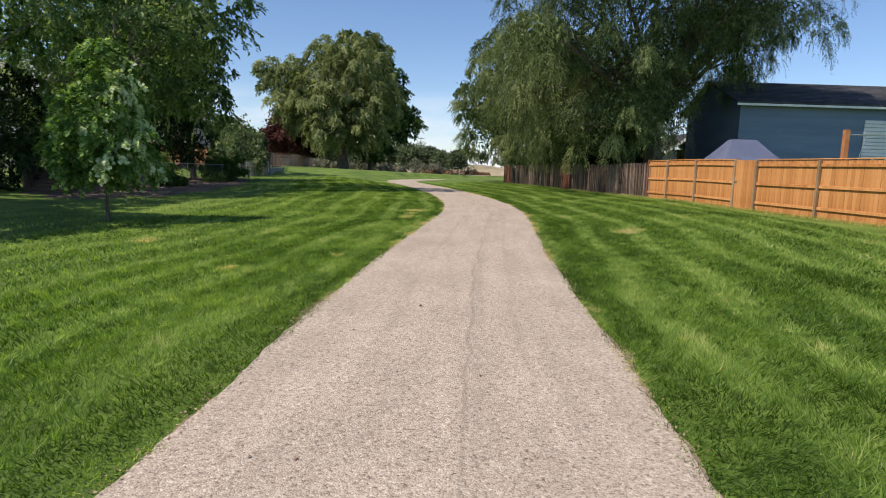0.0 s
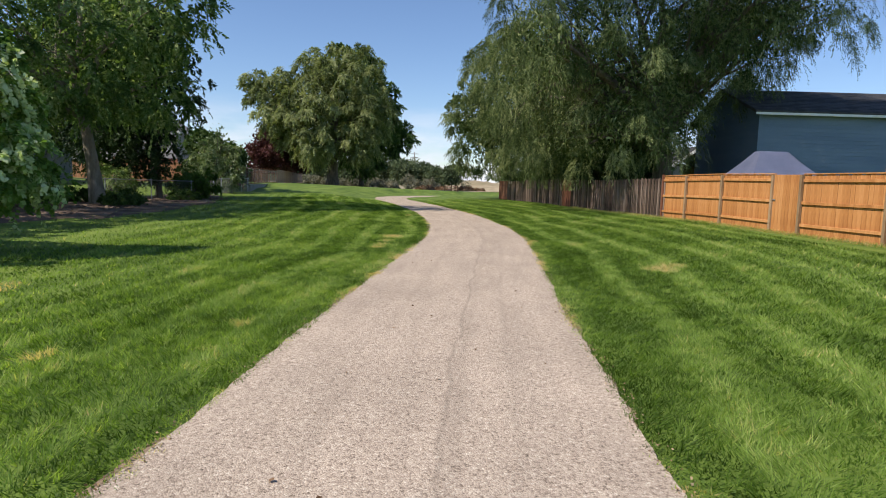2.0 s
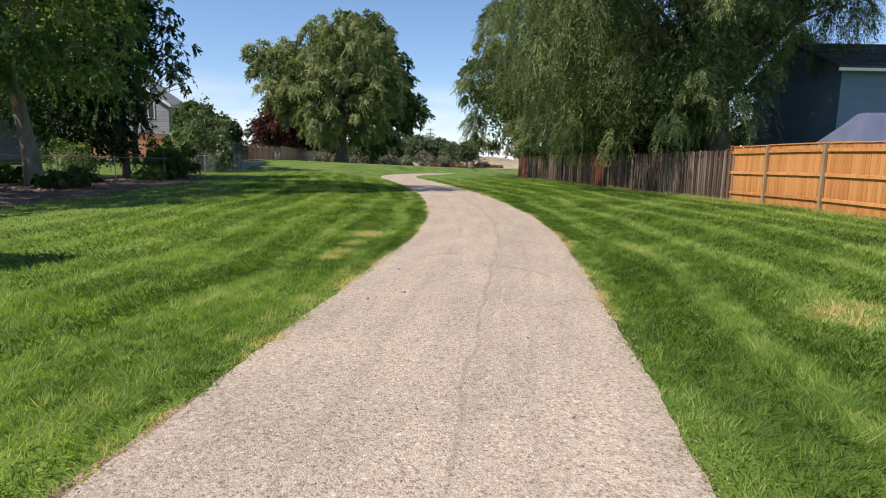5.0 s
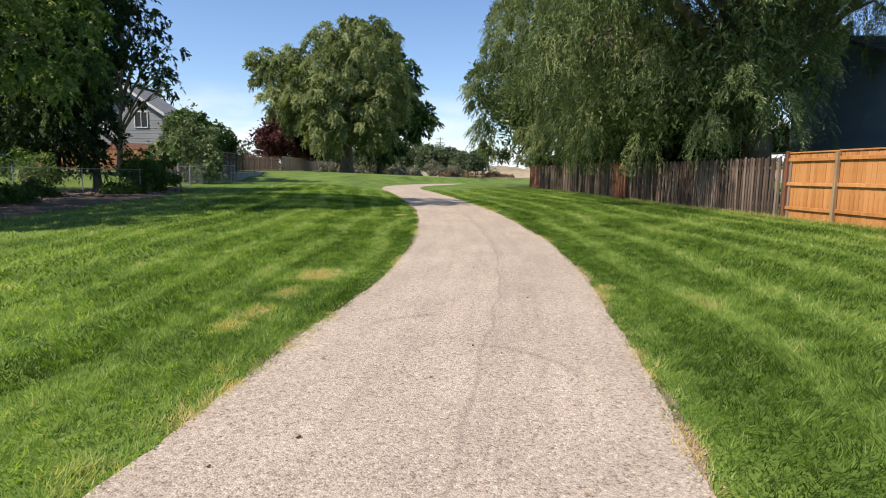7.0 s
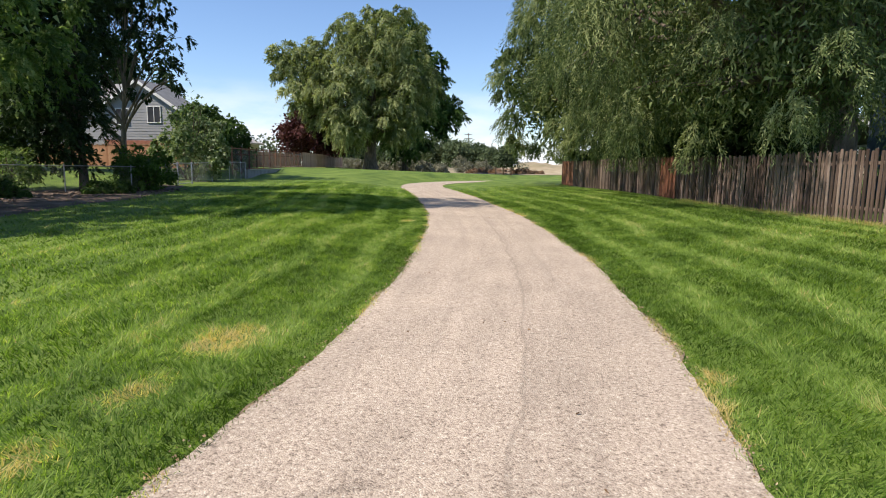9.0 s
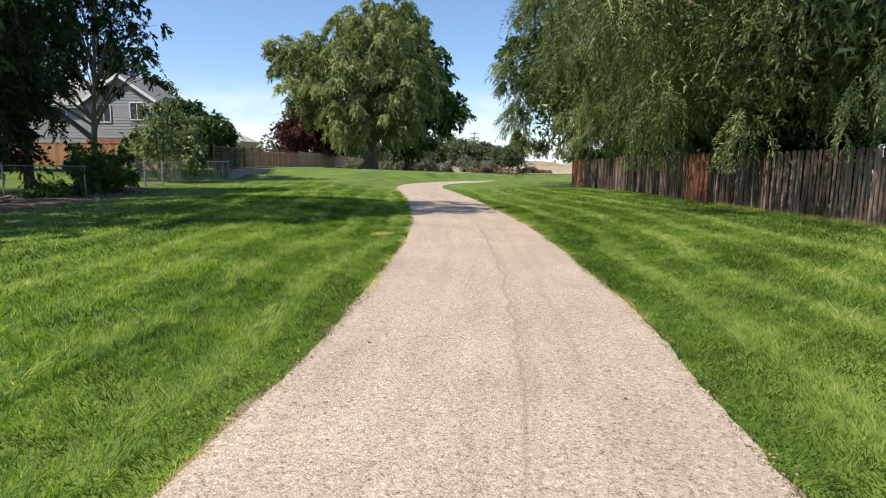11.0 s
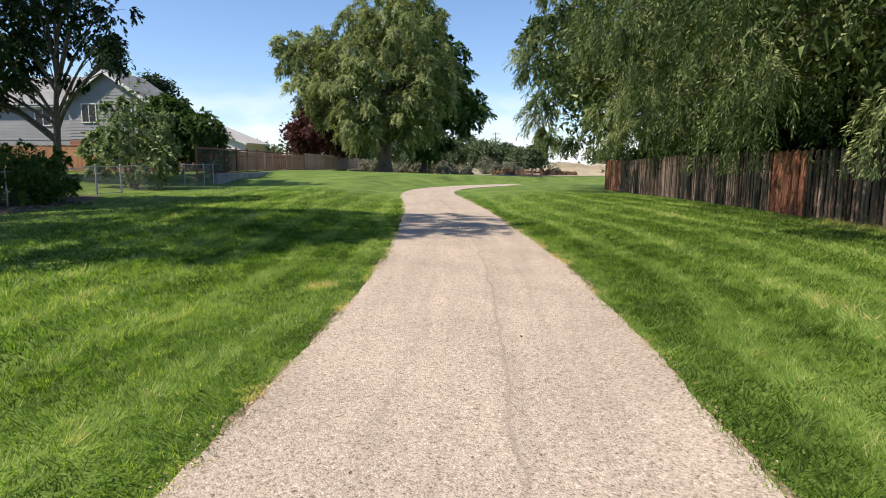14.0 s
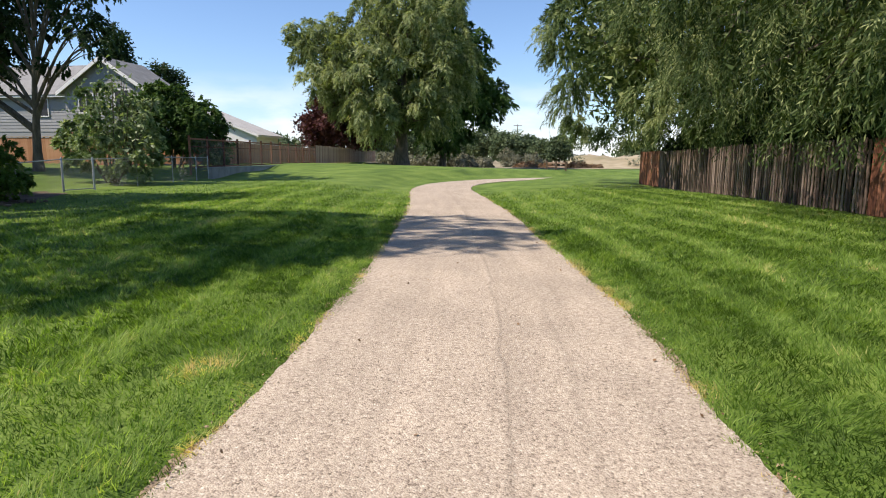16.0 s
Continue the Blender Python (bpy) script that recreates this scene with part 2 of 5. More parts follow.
def path_material():
    """Pinkish chip seal: pale and dark stones of about a centimetre, worn streaks along the way, dark seam and hairline arcs."""
    m = bpy.data.materials.new("chip_seal")
    m.use_nodes = True
    n, l = m.node_tree.nodes, m.node_tree.links
    b = n["Principled BSDF"]
    b.inputs["Roughness"].default_value = 0.9
    b.inputs["Specular IOR Level"].default_value = 0.2
    tc = n.new("ShaderNodeTexCoord")
    at = n.new("ShaderNodeAttribute")
    at.attribute_name = "lateral"
    v = n.new("ShaderNodeTexVoronoi")
    v.inputs["Scale"].default_value = 95.0
    v2 = n.new("ShaderNodeTexNoise")
    v2.inputs["Scale"].default_value, v2.inputs["Detail"].default_value = 42.0, 5
    big = n.new("ShaderNodeTexNoise")
    big.inputs["Scale"].default_value, big.inputs["Detail"].default_value = 0.7, 5
    for k in (v, v2, big):
        l.new(tc.outputs["Object"], k.inputs["Vector"])
    r = n.new("ShaderNodeValToRGB")
    cols = [(0.0, (0.13, 0.105, 0.080)), (0.25, (0.305, 0.245, 0.193)), (0.5, (0.43, 0.355, 0.282)), (0.78, (0.51, 0.43, 0.343)), (1.0, (0.66, 0.6, 0.498))]
    while len(r.color_ramp.elements) < len(cols):
        r.color_ramp.elements.new(0.5)
    for e, (p, c) in zip(r.color_ramp.elements, cols):
        e.position, e.color = p, (*c, 1)
    sep = n.new("ShaderNodeSeparateColor")
    l.new(v.outputs["Color"], sep.inputs["Color"])
    mixf = n.new("ShaderNodeMath")
    mixf.operation = "MULTIPLY_ADD"
    mixf.inputs[1].default_value = 0.5
    off = n.new("ShaderNodeMath")
    off.operation = "MULTIPLY_ADD"
    off.inputs[1].default_value, off.inputs[2].default_value = 1.5, -0.485
    l.new(v2.outputs["Fac"], off.inputs[0])
    l.new(sep.outputs["Red"], mixf.inputs[0])
    l.new(off.outputs["Value"], mixf.inputs[2])
    l.new(mixf.outputs["Value"], r.inputs["Fac"])
    # streaks along the way, by the distance from its middle
    sep2 = n.new("ShaderNodeSeparateXYZ")
    l.new(tc.outputs["Object"], sep2.inputs["Vector"])
    comb = n.new("ShaderNodeCombineXYZ")
    sy = n.new("ShaderNodeMath")
    sy.operation = "MULTIPLY"
    sy.inputs[1].default_value = 0.12
    l.new(sep2.outputs["Y"], sy.inputs[0])
    l.new(at.outputs["Fac"], comb.inputs["X"])
    l.new(sy.outputs["Value"], comb.inputs["Y"])
    st = n.new("ShaderNodeTexNoise")
    st.inputs["Scale"].default_value, st.inputs["Detail"].default_value = 3.2, 5
    l.new(comb.outputs["Vector"], st.inputs["Vector"])
    tone = n.new("ShaderNodeMath")
    tone.operation = "ADD"
    l.new(big.outputs["Fac"], tone.inputs[0])
    l.new(st.outputs["Fac"], tone.inputs[1])
    mr = n.new("ShaderNodeMapRange")
    mr.inputs["From Min"].default_value, mr.inputs["From Max"].default_value = 0.6, 1.4
    mr.inputs["To Min"].default_value, mr.inputs["To Max"].default_value = 0.82, 1.16
    l.new(tone.outputs["Value"], mr.inputs["Value"])
    hue = n.new("ShaderNodeMix")
    hue.data_type, hue.blend_type = "RGBA", "MULTIPLY"
    hue.inputs["Factor"].default_value = 1.0
    l.new(r.outputs["Color"], hue.inputs["A"])

    def calc(op, a, c, clamp=False):
        k = n.new("ShaderNodeMath")
        k.operation, k.use_clamp = op, clamp
        for s, v_ in zip(k.inputs, (a, c)):
            if isinstance(v_, (int, float)):
                s.default_value = v_
            else:
                l.new(v_, s)
        return k.outputs["Value"]

    wander = n.new("ShaderNodeTexNoise")
    wander.inputs["Scale"].default_value, wander.inputs["Detail"].default_value = 0.9, 4
    l.new(tc.outputs["Object"], wander.inputs["Vector"])
    bent = calc("MULTIPLY_ADD", wander.outputs["Fac"], 0.3)
    l.new(at.outputs["Fac"], bent.node.inputs[2])
    marks = 1.0
    for place, width, depth in ((0.34, 0.03, 0.34), (0.42, 0.09, 0.12), (0.8, 0.06, 0.12), (-0.42, 0.08, 0.1)):
        d = calc("ABSOLUTE", calc("SUBTRACT", bent, place), 0)
        band = calc("SUBTRACT", 1.0, calc("DIVIDE", d, width), True)
        broken = calc("MULTIPLY", band, calc("MULTIPLY", calc("SUBTRACT", v2.outputs["Fac"], 0.25), 2.6, True))
        marks = calc("SUBTRACT", marks, calc("MULTIPLY", broken, depth))
    # curved scuffs where wheels once turned
    for cx, cy, rad, x_from, way in ((1.0, 16.4, 1.0, 1.15, 1), (0.9, 17.6, 0.8, 0.9, -1), (1.5, 12.8, 0.22, 1.4, 1)):
        dx2 = calc("POWER", calc("SUBTRACT", sep2.outputs["X"], cx), 2)
        dy2 = calc("POWER", calc("SUBTRACT", sep2.outputs["Y"], cy), 2)
        ring = calc("ABSOLUTE", calc("SUBTRACT", calc("SQRT", calc("ADD", dx2, dy2), 0), rad), 0)
        band = calc("SUBTRACT", 1.0, calc("DIVIDE", ring, 0.06), True)
        upper = calc("MULTIPLY", calc("SUBTRACT", sep2.outputs["Y"], cy), 1.6, True)
        reach = calc("MULTIPLY", calc("MULTIPLY", calc("SUBTRACT", sep2.outputs["X"], x_from), way), 5.0, True)
        marks = calc("SUBTRACT", marks, calc("MULTIPLY", calc("MULTIPLY", calc("MULTIPLY", band, upper), reach), 0.24))
    l.new(calc("MULTIPLY", mr.outputs["Result"], marks), hue.inputs["B"])
    l.new(hue.outputs["Result"], b.inputs["Base Color"])
    bp = n.new("ShaderNodeBump")
    bp.inputs["Strength"].default_value, bp.inputs["Distance"].default_value = 0.7, 0.006
    l.new(v.outputs["Distance"], bp.inputs["Height"])
    bp.invert = True
    l.new(bp.outputs["Normal"], b.inputs["Normal"])
    return m


CHIPSEAL = path_material()


# ---- builders ----
def thing(name, at, label, category, group="", kind="", turn=0.0):
    ob = new(name)
    ob.empty_display_size = 0.2
    ob.matrix_world = pose(*at, 0, 0, turn)
    return tagged(ob, label, category, group, kind)


def link(name, me, material, parent=None, label="", at=None):
    if material is not None and not me.materials:
        me.materials.append(material)
    ob = new(name, me)
    if parent is not None:
        ob.parent = parent
    if at is not None:
        ob.matrix_basis = at
    if label:
        tagged(ob, label)
    return ob


def part(name, bm, material, parent=None, label="", at=None):
    me = bpy.data.meshes.new(name)
    bm.to_mesh(me)
    bm.free()
    return link(name, me, material, parent, label, at)


def box(bm, x0, y0, z0, x1, y1, z1, m=None):
    vs = bmesh.ops.create_cube(bm, size=1.0, matrix=Matrix.Translation(((x0 + x1) / 2, (y0 + y1) / 2, (z0 + z1) / 2)) @ Matrix.Diagonal((x1 - x0, y1 - y0, z1 - z0, 1)))["verts"]
    if m is not None:
        bmesh.ops.transform(bm, matrix=m, verts=vs)
    return vs


def boxed(x0, y0, z0, x1, y1, z1, bevel=0.006):
    bm = bmesh.new()
    box(bm, x0, y0, z0, x1, y1, z1)
    if bevel:
        bmesh.ops.bevel(bm, geom=bm.edges[:], offset=bevel, segments=1, affect="EDGES")
    return bm


def mesh_np(name, verts, polys, attrs=None):
    """A mesh from arrays: verts (n, 3), polys (m, k), and float values for each vertex by name."""
    verts, polys = np.asarray(verts, np.float32), np.asarray(polys, np.int32)
    me = bpy.data.meshes.new(name)
    m, k = polys.shape
    me.vertices.add(len(verts))
    me.vertices.foreach_set("co", verts.ravel())
    me.loops.add(m * k)
    me.loops.foreach_set("vertex_index", polys.ravel())
    me.polygons.add(m)
    me.polygons.foreach_set("loop_start", np.arange(0, m * k, k, dtype=np.int32))
    for key, val in (attrs or {}).items():
        a = me.attributes.new(key, "FLOAT", "POINT")
        a.data.foreach_set("value", np.asarray(val, np.float32))
    me.update(calc_edges=True)
    return me


def tube(points, radii, seg=8):
    """Vertices and quads of a tube along points."""
    pts = [Vector(p) for p in points]
    vs, fs = [], []
    for i, p in enumerate(pts):
        d = (pts[min(i + 1, len(pts) - 1)] - pts[max(i - 1, 0)]).normalized()
        a = d.orthogonal().normalized() if abs(d.z) < 0.95 else Vector((1, 0, 0))
        a = (a - d * a.dot(d)).normalized()
        c = d.cross(a)
        for k in range(seg):
            w = 2 * math.pi * k / seg
            vs.append(p + (a * math.cos(w) + c * math.sin(w)) * radii[i])
    for i in range(len(pts) - 1):
        for k in range(seg):
            fs.append((i * seg + k, i * seg + (k + 1) % seg, (i + 1) * seg + (k + 1) % seg, (i + 1) * seg + k))
    return vs, fs


def tube_mesh(name, runs, seg=8):
    vs, fs = [], []
    for points, radii in runs:
        v, f = tube(points, radii, seg)
        fs += [tuple(i + len(vs) for i in q) for q in f]
        vs += v
    me = mesh_np(name, [tuple(v) for v in vs], fs)
    me.polygons.foreach_set("use_smooth", [True] * len(fs))
    return me


rng = np.random.default_rng(7)


def unit(a):
    return a / np.maximum(np.linalg.norm(a, axis=-1, keepdims=True), 1e-6)


def kites(P, D, wide, face=None):
    """A leaf at each P, along D, wide times as broad as it is long: four corners, one folded blade, turned to face."""
    W = unit(np.cross(D, rng.normal(size=D.shape) if face is None else face)) * np.linalg.norm(D, axis=1, keepdims=True) * wide
    n = len(P)
    V = np.stack([P, P + D * 0.45 + W, P + D, P + D * 0.45 - W], 1).reshape(-1, 3)
    return V, np.arange(n * 4).reshape(n, 4)


def in_lobes(lobes, n, inner=0.55):
    """n places and outward ways in the outer shell of a set of lobes (x, y, z, rx, rz)."""
    L = np.array(lobes, float)
    area = L[:, 3] * (L[:, 3] + L[:, 4])
    pick = rng.choice(len(L), n, p=area / area.sum())
    u = unit(rng.normal(size=(n, 3)))
    r = rng.uniform(inner ** 2, 1, n) ** 0.5
    r *= 1 + 0.16 * np.sin(u[:, 0] * 7 + L[pick, 0] * 3) * np.sin(u[:, 2] * 8 + L[pick, 2] * 2)
    P = L[pick, :3] + u * r[:, None] * np.stack([L[pick, 3], L[pick, 3], L[pick, 4]], 1)
    return P, u


def crown_mesh(name, lobes, clumps, per, spread, size, wide=0.36, inner=0.55, droop=0.3, floor_z=0.15):
    C, u = in_lobes(lobes, clumps, inner)
    P = np.repeat(C, per, 0) + rng.normal(size=(clumps * per, 3)) * spread * np.array([1, 1, 0.75])
    keep = P[:, 2] > floor_z
    P = P[keep]
    U = np.repeat(u, per, 0)[keep]
    D = unit(rng.normal(size=P.shape) + U * 0.5 - np.array([0, 0, droop])) * size * rng.uniform(0.6, 1.3, (len(P), 1))
    V, F = spears(P, D, wide)
    shade = np.clip(0.5 + rng.normal(0, 0.16, clumps), 0, 1)
    return mesh_np(name, V, F, {"tone": np.repeat(np.repeat(shade, per)[keep], 3)})


def spears(P, D, wide, face=None):
    """A leaf at each P as one triangle, for foliage that is never seen from near."""
    W = unit(np.cross(D, rng.normal(size=D.shape) if face is None else face)) * np.linalg.norm(D, axis=1, keepdims=True) * wide
    V = np.stack([P - W, P + W, P + D], 1).reshape(-1, 3)
    return V, np.arange(len(V)).reshape(-1, 3)


def exposed(lobes, n, apart):
    """Places on the outer skin of a set of lobes, none inside another lobe, kept apart from one another, with their outward ways."""
    L = np.array(lobes, float)
    P, U = in_lobes(lobes, n * 40, 0.96)
    away = ((P[:, None, :] - L[None, :, :3]) / np.stack([L[:, 3], L[:, 3], L[:, 4]], 1)[None]) ** 2
    ok = (away.sum(2) > 0.74).all(1)
    P, U = P[ok], U[ok]
    got, ways = [], []
    for p, u in zip(P, U):
        if len(got) == n:
            break
        if not got or ((np.array(got) - p) ** 2).sum(1).min() > apart ** 2:
            got.append(p)
            ways.append(u)
    return np.array(got), np.array(ways)


def bough_mesh(name, lobes, boughs, apart, reach, leaf, wide, plumes=9, twigs=9, leaves=12, hang=1.2, weep=0.7, floor_z=0.3, rise=0.25, near=False):
    """A crown of boughs: each spreads plumes over itself like an umbrella, the plumes carry twigs, and the twigs two rows of leaves. hang: how far a plume sinks at its tip; weep: how steeply twigs hang."""
    C, U = exposed(lobes, boughs, apart)
    nb = len(C)
    size = rng.uniform(0.65, 1.3, nb) * reach
    C = C - U * 0.3 * size[:, None]
    shape = (nb, plumes)
    way = unit(0.75 * U[:, None, :] * np.array([1, 1, 0.7]) + rng.normal(size=(*shape, 3)) * np.array([0.62, 0.62, 0.4]))
    far = size[:, None] * rng.uniform(0.65, 1.15, shape)
    tone = np.clip(0.5 + rng.normal(0, 0.16, nb)[:, None] + rng.normal(0, 0.16, shape), 0, 1)
    down = np.array([0, 0, -1.0])
    s = rng.uniform(0.12, 1, (*shape, twigs)) ** 0.75
    base = C[:, None, None, :] + way[:, :, None, :] * (far[..., None] * s * (1.15 - 0.3 * s))[..., None]
    base = base + down * (far[..., None] * (hang * s ** 1.9 - rise * np.sin(np.pi * np.clip(s * 1.2, 0, 1))))[..., None]
    turn = unit(way[:, :, None, :] * (0.9 - 0.3 * s)[..., None] + rng.normal(size=base.shape) * np.array([0.5, 0.5, 0.3]) + down * (weep * 0.8 * s)[..., None])
    long_ = far[..., None] * rng.uniform(0.3, 0.62, base.shape[:3])
    v = (np.arange(leaves) + 0.6) / leaves
    P = base[..., None, :] + turn[..., None, :] * (long_[..., None] * (v - 0.25 * v * v))[..., None] + down * (long_[..., None] * weep * v ** 1.7)[..., None]
    T = unit(turn[..., None, :] * (1 - 0.5 * v)[:, None] + down * (weep * 1.7 * v ** 0.7)[:, None])
    side = unit(np.cross(T, unit(rng.normal(size=base.shape))[..., None, :]))
    flip = np.where(np.arange(leaves) % 2, 1.0, -1.0)[:, None]
    D = unit(T * 0.8 + side * flip * 0.55 + rng.normal(size=P.shape) * 0.16) * leaf * rng.uniform(0.65, 1.2, (*P.shape[:-1], 1))
    heart = (C - U * 0.35 * size[:, None] + down * 0.5 * size[:, None])[:, None, None, None, :]
    face = (unit(P - heart) + rng.normal(size=P.shape) * 0.38).reshape(-1, 3)
    P, D = P.reshape(-1, 3), D.reshape(-1, 3)
    tone = np.repeat(tone.ravel(), twigs * leaves)
    keep = P[:, 2] > floor_z
    V, F = (kites if near else spears)(P[keep], D[keep], wide, face[keep])
    return mesh_np(name, V, F, {"tone": np.repeat(tone[keep], 4 if near else 3)})


def limbs(tree, lobes, top, r0, lean=(0, 0), bark=None, forks=5, fork_z=0.3, seg=10):
    """A leaning tapered trunk, a limb into each lobe, and forks from the limbs, as parts of the tree."""
    bark = bark or BARK
    n = 7
    spine = [Vector((lean[0] * (i / n) ** 1.3 + 0.05 * r0 * math.sin(3 * i), lean[1] * (i / n) ** 1.3 + 0.06 * math.cos(2.1 * i) * r0, top * i / n)) for i in range(n + 1)]
    radii = [r0 * (1.35 if i == 0 else 1.0 - 0.75 * i / n) for i in range(n + 1)]
    spine[0].z = -0.15
    link("trunk", tube_mesh("trunk", [(spine, radii)], seg), bark, tree)
    for j, lo in enumerate(lobes):
        goal = Vector(lo[:3])
        f = min(max((goal.z * 0.5 - 0.3) / top, fork_z), 0.92)
        k = min(int(f * n), n - 1)
        start = spine[k].lerp(spine[k + 1], f * n - k)
        rs = r0 * (0.5 - 0.25 * f)
        pts, rad = [], []
        for i in range(7):
            q = i / 6
            p = start.lerp(goal, q)
            p.z += 0.12 * (goal - start).length * math.sin(q * math.pi) * (1 if j % 2 else 0.5)
            p += noise.noise_vector(p * 0.8) * 0.18 * q
            pts.append(p)
            rad.append(rs * (1 - 0.8 * q) + 0.01)
        runs = [(pts, rad)]
        for _ in range(forks):
            i = random.randint(2, 5)
            w = Vector((random.gauss(0, 1), random.gauss(0, 1), random.gauss(0.2, 0.8))).normalized()
            tip = Vector(lo[:3]) + Vector((w.x * lo[3], w.y * lo[3], w.z * lo[4])) * 0.85
            mid = pts[i].lerp(tip, 0.5) + Vector((0, 0, 0.1 * lo[3]))
            runs.append(([pts[i], mid, tip], [rad[i] * 0.55, rad[i] * 0.35, 0.008]))
        link("limb", tube_mesh("limb", runs, 6), bark, tree)


# ---- the lie of the land ----
WAY = [(-0.95, -12), (-0.7, -6), (-0.35, -1), (-0.08, 2.6), (0.05, 5), (0.25, 8), (0.48, 11), (0.85, 15), (1.14, 18), (1.32, 20), (1.4, 22), (1.38, 25),
       (1.2, 28), (0.95, 31), (0.45, 35), (-0.42, 40), (-1.32, 45), (-2.4, 50), (-3.55, 55), (-4.08, 58), (-4.35, 61), (-4.25, 64), (-3.5, 67.5), (-2.0, 71.3), (0.6, 75), (4.2, 78.4), (9, 81.5), (17, 85)]


def smooth_way(step=0.25):
    P = [Vector((*p, 0)) for p in WAY]
    out = []
    for i in range(len(P) - 1):
        a, b, c, d = P[max(i - 1, 0)], P[i], P[i + 1], P[min(i + 2, len(P) - 1)]
        k = max(2, int((c - b).length / step))
        for j in range(k):
            s = j / k
            out.append(0.5 * ((2 * b) + (c - a) * s + (2 * a - 5 * b + 4 * c - d) * s * s + (3 * b - a - 3 * c + d) * s ** 3))
    out.append(P[-1])
    return np.array([(p.x, p.y) for p in out])


MID = smooth_way()
TAN = unit(np.gradient(MID, axis=0))
SIDE = np.stack([TAN[:, 1], -TAN[:, 0]], 1)


def lateral(x, y):
    """Signed distance from the middle of the way (right positive)."""
    x, y = np.atleast_1d(x).astype(float), np.atleast_1d(y).astype(float)
    out = np.empty(len(x))
    for a in range(0, len(x), 20000):
        d = np.stack([x[a:a + 20000], y[a:a + 20000]], 1)[:, None, :] - MID[None, ::2]
        i = np.argmin((d ** 2).sum(2), 1)
        near = d[np.arange(len(i)), i]
        out[a:a + 20000] = np.sign((near * SIDE[::2][i]).sum(1)) * np.linalg.norm(near, axis=1)
    return out


KNOLLS = np.array([(-6.3, 12.5, -.22), (-9, 16, -.17), (-12, 24, -.12), (-14, 30, 0.0), (-16, 32.4, .14), (-15.5, 43, .06), (-15.8, 47, .25), (-17, 56, .32), (-20, 70, 1.0), (-19.7, 76, 1.05),
                   (-22, 87, .9), (-25, 106, .95), (-17.3, 102, .2), (-14.5, 116, -.15), (4.4, 30, .1), (10, 30, .32), (10.4, 26, .35), (11.5, 18, .3), (8.2, 46, .3), (6.3, 58, .2),
                   (-26, 55, .9), (-40, 60, 1.2), (0, 110, -.1), (0, 150, -.2), (60, 150, -.1), (-10, 0, -.3), (-22, 14, -.1), (9, 4, .15), (16, 4, .3), (22, 40, .4), (-60, 110, 1.2), (-21.5, 60, .9), (-15.6, 58, .3), (-16.8, 65, .6)])


def land(x, y):
    x, y = np.atleast_1d(x).astype(float), np.atleast_1d(y).astype(float)
    w = 1 / ((x[:, None] - KNOLLS[:, 0]) ** 2 + (y[:, None] - KNOLLS[:, 1]) ** 2 + 3.0) ** 1.6
    z = (w * KNOLLS[:, 2]).sum(1) / w.sum(1)
    far = np.clip((np.hypot(x, y - 40) - 130) / 200, 0, 1)
    s = np.clip((np.abs(lateral(x, y)) - 1.7) / 4.0, 0, 1)
    s = s * s * (3 - 2 * s)
    return z * s * (1 - far)


def land1(x, y):
    return float(land(x, y)[0])


def stripe(lat, y):
    """Mowing stripes along the way: a tone for each place."""
    w = lat + 0.25 * np.sin(y * 0.31) + 0.12 * np.sin(y * 0.83 + lat)
    return 0.49 + 0.09 * np.tanh(4.0 * np.sin(w * 2 * np.pi / 1.1) - 1.8) + 0.03 * np.sin(w * 2.3 + 1) - 0.045 * np.clip((13 - y) / 8, 0, 1)


def build_ground():
    xs = np.concatenate([[-2500, -1200, -600, -300, -180, -120, -90, -70], np.arange(-56, -32, 2.0), np.arange(-32, 16, 0.5), np.arange(16, 40, 2.0), [45, 60, 90, 140, 220, 400, 800, 1500, 2500]])
    ys = np.concatenate([[-2500, -1200, -500, -200, -100, -50, -30, -20], np.arange(-14, 62, 0.5), np.arange(62, 122, 1.25), np.arange(124, 180, 4.0), [200, 240, 300, 400, 600, 1000, 1800, 3500]])
    X, Y = np.meshgrid(xs, ys)
    x, y = X.ravel(), Y.ravel()
    lat = lateral(x, y)
    z = land(x, y) - np.where(np.abs(lat) < 1.35, 0.04, 0.0)
    nx, ny = len(xs), len(ys)
    i = (np.arange(ny - 1)[:, None] * nx + np.arange(nx - 1)[None]).ravel()
    me = mesh_np("ground", np.stack([x, y, z], 1), np.stack([i, i + 1, i + nx + 1, i + nx], 1), {"tone": stripe(lat, y)})
    me.polygons.foreach_set("use_smooth", [True] * len(i))
    tagged(link("ground", me, LAWN), "mown green lawn with pale stripes along the path", "lawn", kind="structure")


build_ground()


def edge_wobble(y, side):
    return 0.03 * np.sin(y * 1.1 + side * 2) * np.sin(y * 0.43) + 0.008 * np.sin(y * 3.9 + side) + 0.006 * np.sin(y * 11.1 + 3 * side) + 0.006 * np.sin(y * 23 + side)


